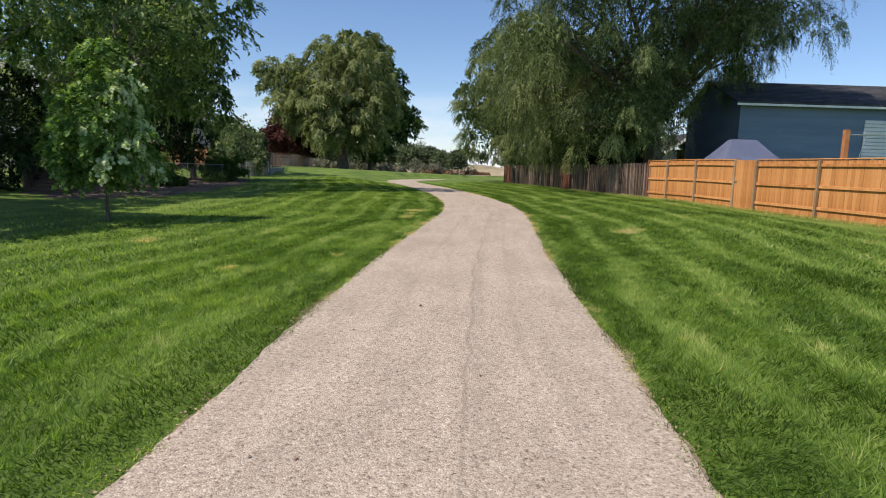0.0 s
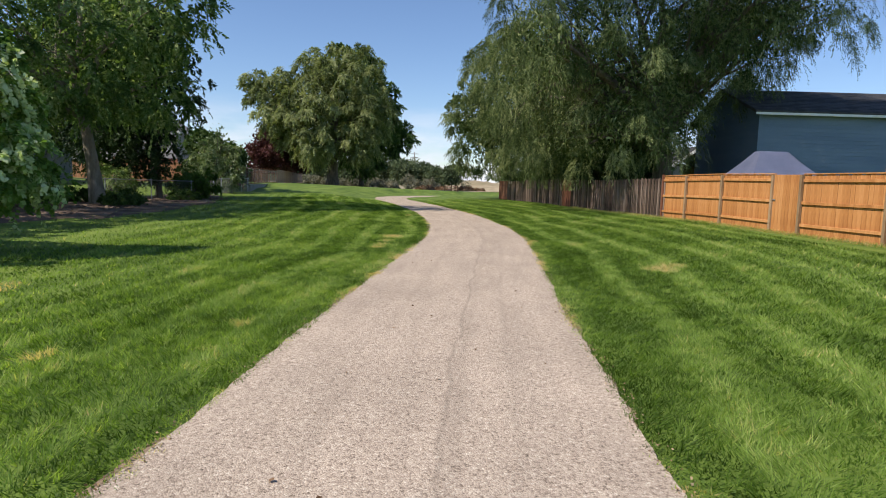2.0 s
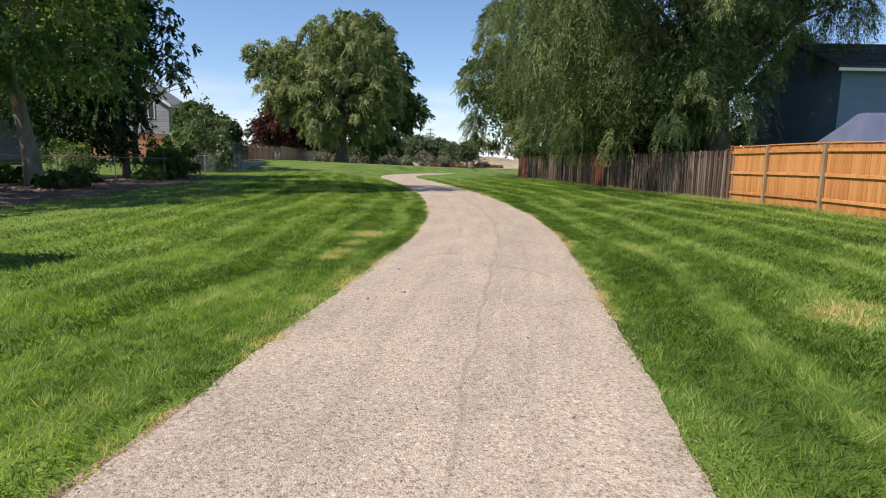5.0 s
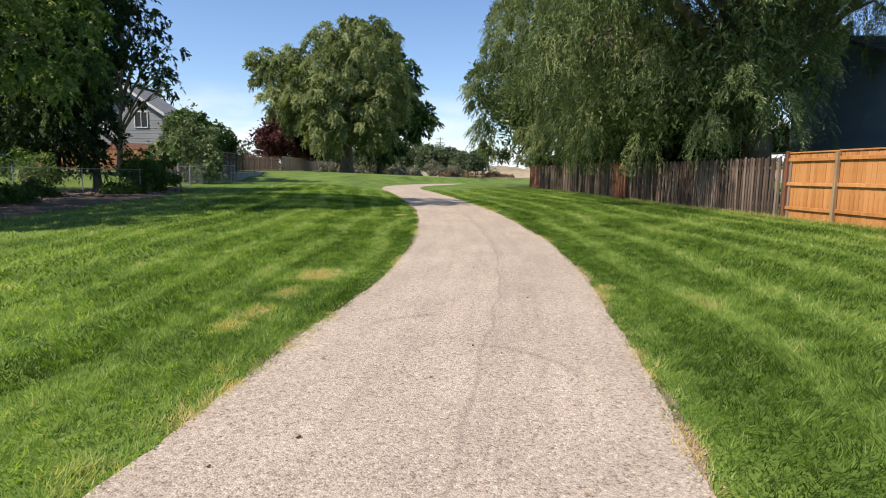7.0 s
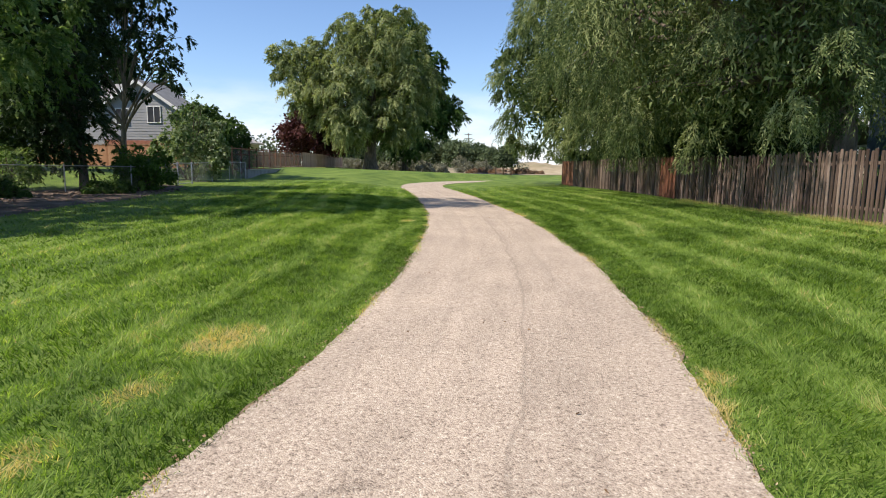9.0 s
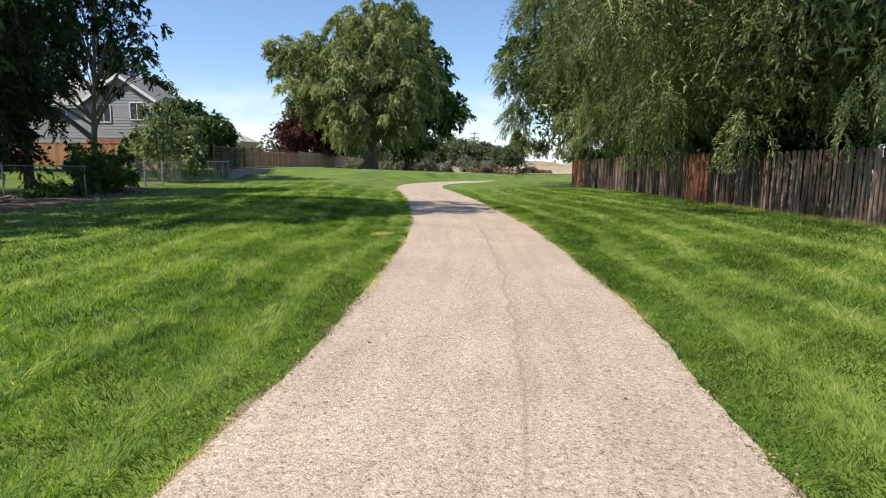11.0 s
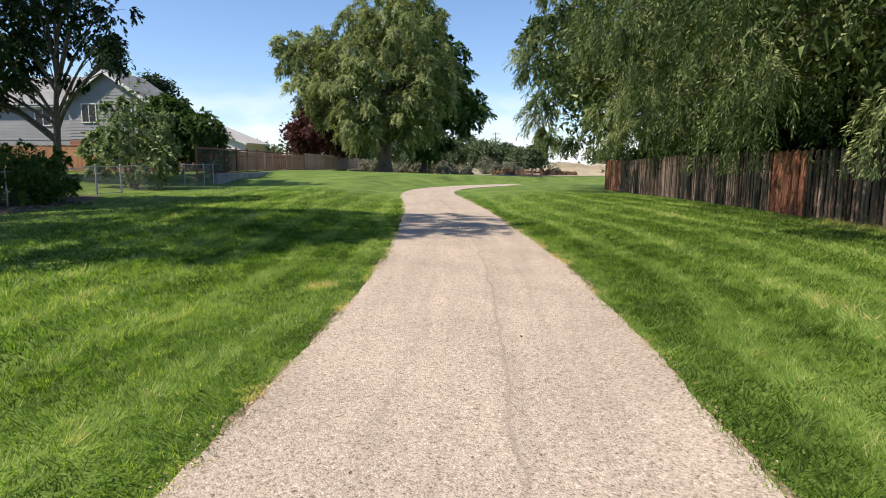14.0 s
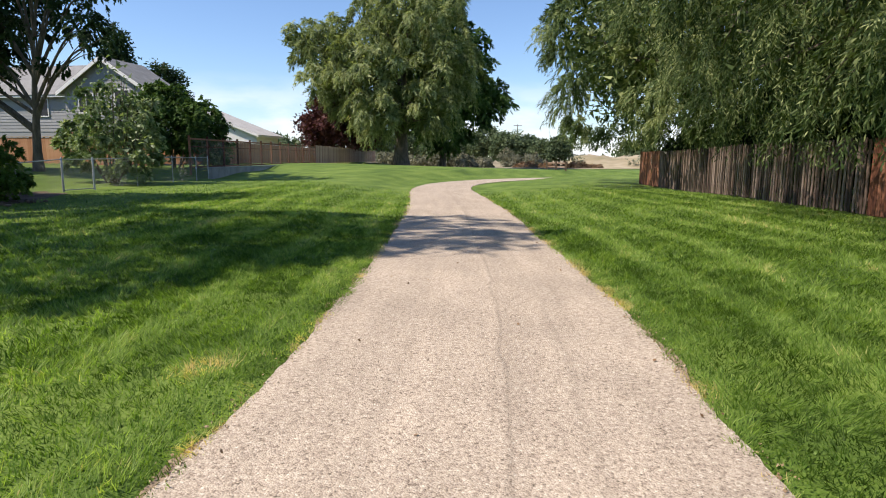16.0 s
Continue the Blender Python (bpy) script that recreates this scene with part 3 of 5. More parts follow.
def build_path():
    n = len(MID)
    m = 13
    arc = np.concatenate([[0], np.cumsum(np.linalg.norm(np.diff(MID, axis=0), axis=1))])
    fine = np.arange(0, arc[-1], 0.08)
    cx, cy = np.interp(fine, arc, MID[:, 0]), np.interp(fine, arc, MID[:, 1])
    sx_, sy_ = np.interp(fine, arc, SIDE[:, 0]), np.interp(fine, arc, SIDE[:, 1])
    V, lat = [], []
    for k in range(m):
        f = -1 + 2 * k / (m - 1)
        off = f * 1.48
        if k in (0, m - 1):
            off = off + edge_wobble(cy, f)
        off = np.broadcast_to(off, fine.shape)
        z = 0.014 * (1 - f ** 4) + (-0.05 if k in (0, m - 1) else 0.0)
        if k in (1, m - 2):
            off = np.sign(f) * 1.45 + edge_wobble(cy, np.sign(f))
            z = 0.012
        V.append(np.stack([cx + sx_ * off, cy + sy_ * off, np.full(len(fine), z)], 1))
        lat.append(off)
    V, lat = np.stack(V, 1), np.stack(lat, 1)
    i = (np.arange(len(fine) - 1)[:, None] * m + np.arange(m - 1)[None]).ravel()
    me = mesh_np("footpath", V.reshape(-1, 3), np.stack([i, i + 1, i + m + 1, i + m], 1), {"lateral": lat.ravel()})
    me.polygons.foreach_set("use_smooth", [False] * len(i))
    path = tagged(link("footpath", me, CHIPSEAL), "pinkish beige chip-sealed footpath with a worn seam", "path", kind="structure")
    return path


PATH = build_path()


def build_edges():
    """Bare soil between the chip seal and the turf."""
    arc = np.concatenate([[0], np.cumsum(np.linalg.norm(np.diff(MID, axis=0), axis=1))])
    s = np.arange(0, arc[-1], 0.1)
    cx, cy = np.interp(s, arc, MID[:, 0]), np.interp(s, arc, MID[:, 1])
    sx_, sy_ = np.interp(s, arc, SIDE[:, 0]), np.interp(s, arc, SIDE[:, 1])
    for side in (-1, 1):
        a = side * 1.38
        b_ = side * (1.46 + 0.07 * np.sin(s * 1.7 + side) * np.sin(s * 0.61) + 0.02 * np.sin(s * 7.1)) + edge_wobble(cy, side)
        V = np.concatenate([np.stack([cx + sx_ * a, cy + sy_ * a, np.full(len(s), 0.004)], 1), np.stack([cx + sx_ * b_, cy + sy_ * b_, np.full(len(s), 0.005)], 1)])
        i = np.arange(len(s) - 1)
        F = np.stack([i, i + 1, i + len(s) + 1, i + len(s)], 1)
        me = mesh_np("soil_edge", V, F if side < 0 else F[:, ::-1])
        tagged(link("soil_edge", me, DIRT), "strip of bare brown soil along the path", "soil", kind="structure")


build_edges()


# ---- grass ----
def blades(name, x0, x1, y0, y1, density, tall, wide, keep):
    """Mown grass as single bent blades where keep(lat) lets them grow."""
    n = int((x1 - x0) * (y1 - y0) * density)
    x, y = rng.uniform(x0, x1, n), rng.uniform(y0, y1, n)
    lat = lateral(x, y)
    sel = keep(lat, x, y)
    x, y, lat = x[sel], y[sel], lat[sel]
    n = len(x)
    z = land(x, y)
    edge = np.abs(lat) - 1.47 - edge_wobble(y, np.sign(lat))
    patch = np.sin(x * 1.7 + 2 * np.sin(y * 0.9)) * np.sin(y * 1.3 + 1.5 * np.sin(x * 1.1))
    h = tall * rng.uniform(0.55, 1.25, n) * (1 + 0.25 * patch) * np.where(edge < 0.12, 0.75, 1)
    a = rng.uniform(0, 2 * np.pi, n)
    s = stripe(lat, y)
    # tufts of about a hand's breadth share a tone, a height and a lean
    tuft = (np.floor(x / 0.11 + 0.35 * np.sin(y * 9)).astype(np.int64) * 7919 + np.floor(y / 0.13 + 0.35 * np.sin(x * 11)).astype(np.int64) * 104729) % len(TUFT)
    mood = TUFT[tuft]
    h = h * (1 + 0.17 * mood[:, 0])
    lean = (rng.normal(0, 0.55, (n, 2)) + 0.5 * mood[:, 1:]) * h[:, None]
    # the mower lays alternate stripes over, away and towards
    lean[:, 1] += (s - 0.5) * 3.6 * h
    w = wide * rng.uniform(0.7, 1.3, n)
    dx, dy = np.cos(a) * w, np.sin(a) * w
    V = np.empty((n, 3, 3), np.float32)
    V[:, 0] = np.stack([x - dx, y - dy, z - 0.004], 1)
    V[:, 1] = np.stack([x + dx, y + dy, z - 0.004], 1)
    V[:, 2] = np.stack([x + lean[:, 0], y + lean[:, 1], z + h], 1)
    straw = 0.5 * np.clip(1 - edge / 0.16, 0, 1) * (np.sin(y * 2.1 + np.sign(lat)) * np.sin(y * 0.83 + 2) > 0.1)
    for px, py, pr in DRY:
        d = np.hypot((x - px) / pr, (y - py) / (pr * 1.7)) + rng.uniform(-0.3, 0.3, n)
        straw = np.maximum(straw, 0.95 * np.clip(1.25 - d, 0, 1))
    tone = s + 0.095 * mood[:, 0] + rng.normal(0, 0.1, n) + 0.06 * patch + straw + np.where(rng.random(n) < 0.015, 0.25, 0)
    me = mesh_np(name, V.reshape(-1, 3), np.arange(3 * n).reshape(n, 3), {"tone": np.repeat(tone, 3)})
    tagged(link(name, me, GRASS), "short mown green grass blades with straw-coloured patches", "grass", kind="stuff")


DRY = [(-1.06, 19.35, 0.22), (-1.16, 17.8, 0.2), (-1.0, 20.6, 0.3), (-1.1, 18.4, 0.2), (4.45, 14.7, 0.3), (-1.14, 31.7, 0.2), (-6.3, 12.6, 0.3), (-3.2, 8.8, 0.15), (1.7, 6.5, 0.12), (4.9, 14.9, 0.15), (2.95, 20.2, 0.12), (-1.75, 9.9, 0.1)]


TUFT = rng.normal(0, 1, (4099, 3)).clip(-1.8, 1.8)


def off_path(lat, y):
    return np.abs(lat) > 1.41 + edge_wobble(y, np.sign(lat)) + rng.uniform(-0.03, 0.05, len(lat))


def fading(v, a, b):
    """Keeps all at a and none at b."""
    return rng.random(len(v)) < np.clip((b - v) / (b - a), 0, 1)


def build_grass():
    blades("lawn_grass", -4.0, 5.6, 1.0, 37, 2900, 0.053, 0.0044, lambda l, x, y: off_path(l, y) & (np.abs(l) < 3.5) & fading(np.abs(l), 2.9, 3.5) & fading(y, 34, 37))
    blades("lawn_grass", -7.0, 8.5, 2.5, 43, 1350, 0.06, 0.0072, lambda l, x, y: off_path(l, y) & ((np.abs(l) >= 2.9) | (y > 34)) & fading(np.abs(l), 4.8, 6) & fading(y, 37, 43))
    blades("lawn_grass", -11.0, 10.0, 5, 56, 340, 0.06, 0.0115, lambda l, x, y: off_path(l, y) & ((np.abs(l) >= 4.9) | (y > 37)) & fading(np.abs(l), 8, 10) & fading(y, 44, 56) & (x < 9.6 + (29.7 - y) * 0.12))
    blades("lawn_grass", -15.0, 10.0, 10, 62, 90, 0.06, 0.012, lambda l, x, y: (np.abs(l) >= 6) & fading(y, 46, 62) & fading(np.abs(l), 10, 15) & (x < 9.6 + (29.7 - y) * 0.12))


build_grass()


# ---- fences beside the lawn ----
def fence_x(y):
    return 9.85 + (29.7 - y) * 0.123


def along(y):
    return pose(fence_x(y), y, land1(fence_x(y) - 0.3, y), 0, 0, 90 + math.degrees(math.atan(0.123)))


def picket_mesh(name, w, h, t, ear):
    bm = bmesh.new()
    prof = [(-w / 2, 0), (w / 2, 0), (w / 2, h - ear), (w / 2 - ear, h), (-w / 2 + ear, h), (-w / 2, h - ear)]
    front = [bm.verts.new((x, -t / 2, z)) for x, z in prof]
    back = [bm.verts.new((x, t / 2, z)) for x, z in prof]
    bm.faces.new(front)
    bm.faces.new(back[::-1])
    for i in range(6):
        j = (i + 1) % 6
        bm.faces.new((front[j], front[i], back[i], back[j]))
    me = bpy.data.meshes.new(name)
    bm.to_mesh(me)
    bm.free()
    return me


def cedar_fence():
    """Orange board fence seen from its rail side, with a plank gate."""
    ob = thing("board_fence", (0, 0, 0), "new orange cedar board fence with posts and rails", "fence")
    posts = [29.4, 27.5, 25.1, 22.4, 21.16, 18.2, 15.3, 12.4, 9.5, 6.6]
    pm = boxed(-0.045, -0.045, -0.1, 0.045, 0.045, 1.78)
    mp_ = bpy.data.meshes.new("post")
    pm.to_mesh(mp_)
    pm.free()
    step = 0.146
    boards = [picket_mesh("board", 0.14, h, 0.018, 0.012) for h in (1.74, 1.755, 1.77)]
    slab = math.degrees(math.atan(0.123))
    for y in posts:
        if y < 29:
            link("post", mp_, CEDARPOST, ob, "", along(y) @ pose(0, 0.06, 0))
    n = 0
    for a, b in zip(posts[:-1], posts[1:]):
        gate = abs(a - 22.4) < 0.01
        if gate:
            continue
        L = (a - b) * math.sqrt(1 + 0.123 ** 2)
        m = along((a + b) / 2)
        # fence rails follow the slope between two posts
        za, zb = along(a).translation.z, along(b).translation.z
        tilt = math.degrees(math.atan2(za - zb, L))
        for z in (0.32, 0.97, 1.62):
            part("rail", boxed(-L / 2 + 0.046, 0.012, z - 0.045, L / 2 - 0.046, 0.05, z + 0.045), CEDAR, ob, "", m @ pose(0, 0, 0, 0, -tilt, 0))
        y = a - 0.075
        while y > b:
            link("board", boards[n % 3], CEDAR, ob, "", along(y) @ pose(0, -0.012 + 0.002 * (n % 2), 0.03 + 0.008 * math.sin(n * 2.3), 0, 0.3 * math.sin(n * 1.7)))
            y -= step * 0.9925
            n += 1
        part("cap_rail", boxed(-L / 2, -0.05, 1.79, L / 2, 0.03, 1.825), CEDAR, ob, "", m @ pose(0, 0, 0, 0, -tilt, 0))
    end = boxed(-0.05, -0.03, -0.1, 0.05, 0.05, 1.86)
    part("end_post", end, REDWOOD, ob, "red-stained end post", along(29.42) @ pose(0, 0.02, 0))
    g = thing("fence_gate", (0, 0, 0), "closed orange cedar plank gate in the board fence", "gate")
    L = (22.4 - 21.16) * 1.007
    for k in range(8):
        link("board", boards[2], CEDAR, g, "", along(22.4 - 0.1 - k * 0.149) @ pose(0, 0.035, 0.02))
    m = along(21.78)
    for z in (0.3, 1.6):
        part("rail", boxed(-L / 2 + 0.06, -0.03, z - 0.045, L / 2 - 0.06, 0.02, z + 0.045), CEDAR, g, "", m)
    part("latch", boxed(L / 2 - 0.16, 0.046, 1.0, L / 2 - 0.02, 0.075, 1.04), STEEL, g, "dark metal latch", m)


def picket_fence():
    """Weathered picket fence under the willows, its last bay boarded in red-brown wood."""
    ob = thing("picket_fence", (0, 0, 0), "weathered grey wooden picket fence with gaps and leaning pickets", "fence")
    shapes = [picket_mesh("picket", 0.088, h, 0.02, 0.022) for h in (1.66, 1.7, 1.73)]
    red = [picket_mesh("picket", 0.135, h, 0.02, 0.02) for h in (1.66, 1.69)]
    y, n = 29.28, 0
    rr = random.Random(4)
    while y > 28 and y < 61.3:
        brown = 41.0 < y < 42.6 or y > 58
        m = along(y) @ pose(rr.gauss(0, 0.006), (0.012 if n % 2 else 0.016), 0.02 + rr.gauss(0, 0.012), rr.gauss(0, 0.35), rr.gauss(0, 0.45), 0)
        link("picket", (red if brown else shapes)[n % 2], REDWOOD if brown else GREYWOOD, ob, "", m)
        y += 0.147 if brown else rr.gauss(0.143, 0.006)
        n += 1
    y = 29.3
    while y < 61:
        L = 2.45
        m = along(y + L / 2)
        for z in (0.35, 1.4):
            part("rail", boxed(-L / 2, -0.045, z - 0.04, L / 2, 0.0, z + 0.04), GREYWOOD, ob, "", m)
        part("post", boxed(-0.045, -0.14, -0.1, 0.045, -0.05, 1.66), REDWOOD if abs(y - 41.5) < 1.3 else GREYWOOD, ob, "", along(y + L))
        y += L


cedar_fence()
picket_fence()


# ---- trees ----
def tree(name, x, y, label, lobes, crown, material, top, r0, lean=(0, 0), forks=4, group="", category="tree", fork_z=0.3, bark=None, inside=()):
    ob = thing(name, (x, y, land1(x, y)), label, category, group)
    limbs(ob, lobes, top, r0, lean, bark, forks, fork_z)
    link("crown", crown, material, ob)
    for me in inside:
        link("inner_foliage", me, material, ob)
    return ob


def shrunk(lobes, f):
    return [(x, y, z, rx * f, rz * f) for x, y, z, rx, rz in lobes]


W1 = [(-7.6, -2.2, 7.4, 2.6, 3.4), (-8.0, 2.5, 8.2, 2.7, 4.2), (-5.2, -4.6, 8.8, 2.8, 4.0), (-2.8, -4.8, 7.8, 2.2, 3.4), (-3, 0, 13, 6, 5.5), (-6.6, 0.6, 12.2, 3.6, 4.4), (3.4, -3.4, 11.4, 3.3, 3.4), (6.4, -2.2, 11.0, 2.6, 2.8), (3.5, 2, 12, 5, 5), (-6.8, 7, 8, 3.4, 4.6), (-6.2, 12, 8, 3.2, 4.4),
      (-6.2, -0.6, 4.6, 2.3, 2.2), (-2.4, -4.4, 5.6, 1.6, 2.2), (-4.2, -4.0, 5.0, 2.2, 2.4), (-1.6, -3.6, 4.4, 2.0, 2.0), (-6.0, 5.0, 4.6, 2.4, 2.2), (-5.4, 10.0, 4.4, 2.4, 2.2), (-6.8, -4.6, 7.4, 2.2, 2.6), (-8.2, -7.2, 7.9, 1.9, 1.6), (1.4, -2.4, 9.6, 2.2, 2.0), (4.4, -2.0, 9.9, 2.2, 2.0), (-0.1, -1.6, 7.2, 1.5, 1.9), (3.5, -1.5, 8.5, 1.9, 1.5), (-4.9, -2.6, 3.6, 1.5, 1.6)]
# unseen dense lobes, added above the view to keep the sun off the boughs below
W1_SUNBLOCK = [(-9.5, -7.5, 14.2, 2.6, 1.7), (-8.6, -4.6, 14.6, 2.8, 1.9), (-6.0, -7.0, 14.4, 3.0, 1.8), (-4.5, -5.4, 14.6, 3.8, 2.0), (-0.5, -6.8, 14.4, 3.8, 1.9), (3.4, -5.6, 14.8, 3.6, 2.0), (-1.5, -2.4, 15.6, 3.8, 2.2), (-7.2, -1.6, 14.8, 3.2, 2.0)]
# the shaded heart of the crown
W1_HEART = [(-4.4, 1.5, 4.4, 2.2, 2.2), (-2, 0, 6, 3.6, 4), (0.6, 1, 6.5, 2.4, 4), (-4.4, 7, 4.6, 2.6, 2.3), (-0.4, 4, 6, 3.2, 3.4), (2.2, -0.4, 10.2, 2.6, 2.0), (5.0, -0.4, 10.4, 2.2, 1.7), (3.0, 3, 11, 3.0, 2.2), (-3, 10, 6, 3, 3.4)]
tree("weeping_willow", 13.0, 38.0, "huge weeping willow with hanging green strands behind the picket fence", W1, bough_mesh("crown", W1, 220, 1.65, 1.12, 0.14, 0.11, plumes=12, twigs=11, leaves=11, hang=0.75, weep=0.6, floor_z=1.1, near=True), WILLOW, 11, 0.65, (-0.8, -0.5), 5, "willows",
     inside=[crown_mesh("inner_foliage", shrunk(W1, 0.6) + W1_HEART, 6500, 12, 0.4, 0.25, wide=0.17, inner=0.3, droop=1.2, floor_z=2.3), crown_mesh("inner_foliage", W1_SUNBLOCK, 5200, 12, 0.4, 0.26, wide=0.18, inner=0.3, droop=1.0)])
W2 = [(-5.6, -2.5, 5.8, 3.0, 3.3), (-5.9, 1, 7.8, 3.1, 4.0), (-3, -1, 11.0, 4.4, 4.2), (-2.5, -4.2, 6, 3.5, 3.9), (2, 0, 10.5, 5, 4.8), (-4, 4, 6, 4, 4.4), (1.5, -4, 9, 3.6, 4), (2.5, -4, 5, 3.4, 3), (-1, 0, 6, 4, 3.4)]
tree("weeping_willow", 9.6, 59.0, "broad willow with drooping mid-green foliage over the fence end", W2, bough_mesh("crown", W2, 150, 1.45, 1.05, 0.19, 0.14, plumes=10, twigs=10, leaves=11, hang=0.45, weep=0.45, floor_z=1.8), WILLOW, 9, 0.5, (-0.4, 0), 4, "willows",
     inside=[crown_mesh("inner_foliage", shrunk(W2, 0.72), 1700, 12, 0.45, 0.45, wide=0.18, inner=0.3, floor_z=2.3)])
W3 = [(-7.6, 0, 14.6, 4.2, 4.0), (2.6, 0, 18.0, 5.0, 4.2), (-12.0, 0, 15.4, 2.4, 2.4), (-2.6, -3.5, 12.2, 4.4, 3.9), (-1.5, -5, 6.6, 3.2, 2.6), (5.6, -1, 12.6, 4.2, 4.8), (-6.2, 1, 8.8, 3.3, 3.3), (-8.6, -1, 11.0, 3.2, 2.9), (-2.6, 1, 18.4, 3.6, 3.5), (4.4, -3, 7.6, 3.1, 3.1)]
tree("willow", -17.3, 102.0, "large rounded willow with yellow-green foliage on the lawn's crest", W3, bough_mesh("crown", W3, 150, 2.2, 1.6, 0.29, 0.15, plumes=12, twigs=11, leaves=12, hang=0.4, weep=0.4, floor_z=2.2), WILLOWFAR, 13, 1.0, (0.3, 0), 4,
     inside=[crown_mesh("inner_foliage", shrunk(W3, 0.68), 1700, 10, 0.6, 0.7, wide=0.2, inner=0.3, floor_z=3)])
M3 = [(-2, 0, 20.5, 4.8, 5.0), (1.5, 0, 16, 4.8, 5.2), (4.6, 0, 10.5, 4.0, 3.2), (0.5, -1, 7.5, 4.4, 4.2), (-4, 0, 11, 4.6, 6), (6.6, -1, 9.5, 2.4, 1.9)]
tree("broadleaf_tree", -14.5, 116.0, "dark green broadleaf tree beside the willow", M3, bough_mesh("crown", M3, 120, 1.8, 1.9, 0.42, 0.3, plumes=9, twigs=7, leaves=9, hang=0.3, weep=0.25), DEEPGREEN, 16, 0.45, (0.5, 0), 3,
     inside=[crown_mesh("inner_foliage", shrunk(M3, 0.7), 700, 12, 0.6, 0.7, inner=0.3)])
P3 = [(0, 0, 6.5, 4.6, 4), (-3, 1, 4.5, 3.4, 3), (2.6, -1, 4.5, 3.2, 3)]
tree("plum_tree", -27.0, 108.0, "dark purple-leaved plum tree behind the fence", P3, crown_mesh("crown", P3, 800, 22, 0.5, 0.45), PLUM, 7, 0.3)

A1 = [(0, 0, 12, 4.6, 4.3), (-1.5, -3.6, 6.0, 2.4, 2.0), (-3.2, -3.8, 9, 3.0, 2.8), (2.8, -1.5, 9.4, 2.9, 2.9), (-3.6, -1, 9, 3.4, 3.4), (0.5, -2.6, 6.6, 3.0, 2.5), (2.2, 0.5, 5.6, 2.1, 1.7), (-4.2, -1.5, 5, 2.8, 2.2), (0.5, 0.5, 17, 3.0, 3.2), (3.4, 0.5, 13.3, 2.5, 2.5), (-1, 3, 8, 3.3, 3.8)]
tree("poplar_tree", -16.0, 32.4, "tall leafy poplar with a pale leaning trunk in a mulch bed", A1, bough_mesh("crown", A1, 250, 0.95, 0.95, 0.145, 0.4, plumes=8, twigs=7, leaves=8, hang=0.35, weep=0.3, floor_z=2.0), POPLAR, 13, 0.3, (-2.4, -0.2), 6, "lawn trees", bark=PALEBARK,
     inside=[crown_mesh("inner_foliage", shrunk(A1, 0.75), 750, 14, 0.4, 0.2, inner=0.3, floor_z=2.4)])
C1 = [(-1.6, 0, 6.5, 2.4, 3.2), (-0.1, -0.8, 3.2, 1.2, 1.3), (-2.6, -1, 9.5, 2.8, 3.0), (-3.4, 0, 3.8, 2.2, 2.0), (-0.9, 0.5, 9.5, 1.8, 2.4), (-0.8, -1.0, 4.8, 1.6, 1.7), (0.1, -0.8, 1.9, 0.9, 0.8), (-1.2, -0.5, 2.2, 0.9, 0.8)]
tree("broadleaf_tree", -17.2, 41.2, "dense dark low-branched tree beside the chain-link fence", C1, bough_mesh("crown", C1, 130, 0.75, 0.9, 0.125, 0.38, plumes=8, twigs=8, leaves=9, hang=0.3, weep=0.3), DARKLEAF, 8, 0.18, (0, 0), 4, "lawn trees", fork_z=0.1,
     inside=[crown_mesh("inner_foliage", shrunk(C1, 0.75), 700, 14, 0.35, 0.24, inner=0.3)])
# dense over its inner stems, open towards the lawn
B1 = [(-5.5, 0, 6.6, 3.3, 2.6), (-2.6, -0.5, 6.4, 2.1, 1.7), (-3.2, 0, 9.4, 3.2, 3), (-6, -1, 4.6, 2.4, 1.4), (-2.0, 0, 12.4, 2.9, 2.4), (-4.4, -1.5, 4.2, 1.8, 1.3), (-8, 0, 6, 3, 3), (-7, 0, 10, 3, 3)]
B1_OPEN = [(0.6, 0, 9.6, 1.0, 0.9), (1.7, 0.2, 8.4, 0.9, 0.7), (2.6, -0.2, 10.2, 0.9, 0.8), (3.6, 0.2, 8.6, 0.8, 0.7), (2.9, 0, 6.9, 0.9, 0.7), (3.9, -0.4, 5.9, 0.7, 0.6), (0.9, 0, 12.0, 1.1, 1.0), (2.2, 0, 12.6, 0.8, 0.8), (0.2, 0.3, 6.9, 0.9, 0.6), (-0.4, 0, 11.0, 1.1, 1.0), (1.5, 0.3, 5.2, 0.7, 0.4)]
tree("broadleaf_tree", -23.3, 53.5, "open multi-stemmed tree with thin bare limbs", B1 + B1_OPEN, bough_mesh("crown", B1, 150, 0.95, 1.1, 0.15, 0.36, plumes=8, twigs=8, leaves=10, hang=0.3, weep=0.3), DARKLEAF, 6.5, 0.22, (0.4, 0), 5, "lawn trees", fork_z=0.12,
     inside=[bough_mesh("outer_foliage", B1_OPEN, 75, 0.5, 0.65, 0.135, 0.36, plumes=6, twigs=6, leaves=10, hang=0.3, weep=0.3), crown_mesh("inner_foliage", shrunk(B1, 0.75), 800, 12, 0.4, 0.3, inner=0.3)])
S1 = [(0, 0, 2.5, 0.95, 1.0), (-0.45, 0.1, 1.8, 0.8, 0.65), (0.5, -0.1, 1.9, 0.75, 0.7), (0.05, 0, 3.6, 0.6, 0.9)]
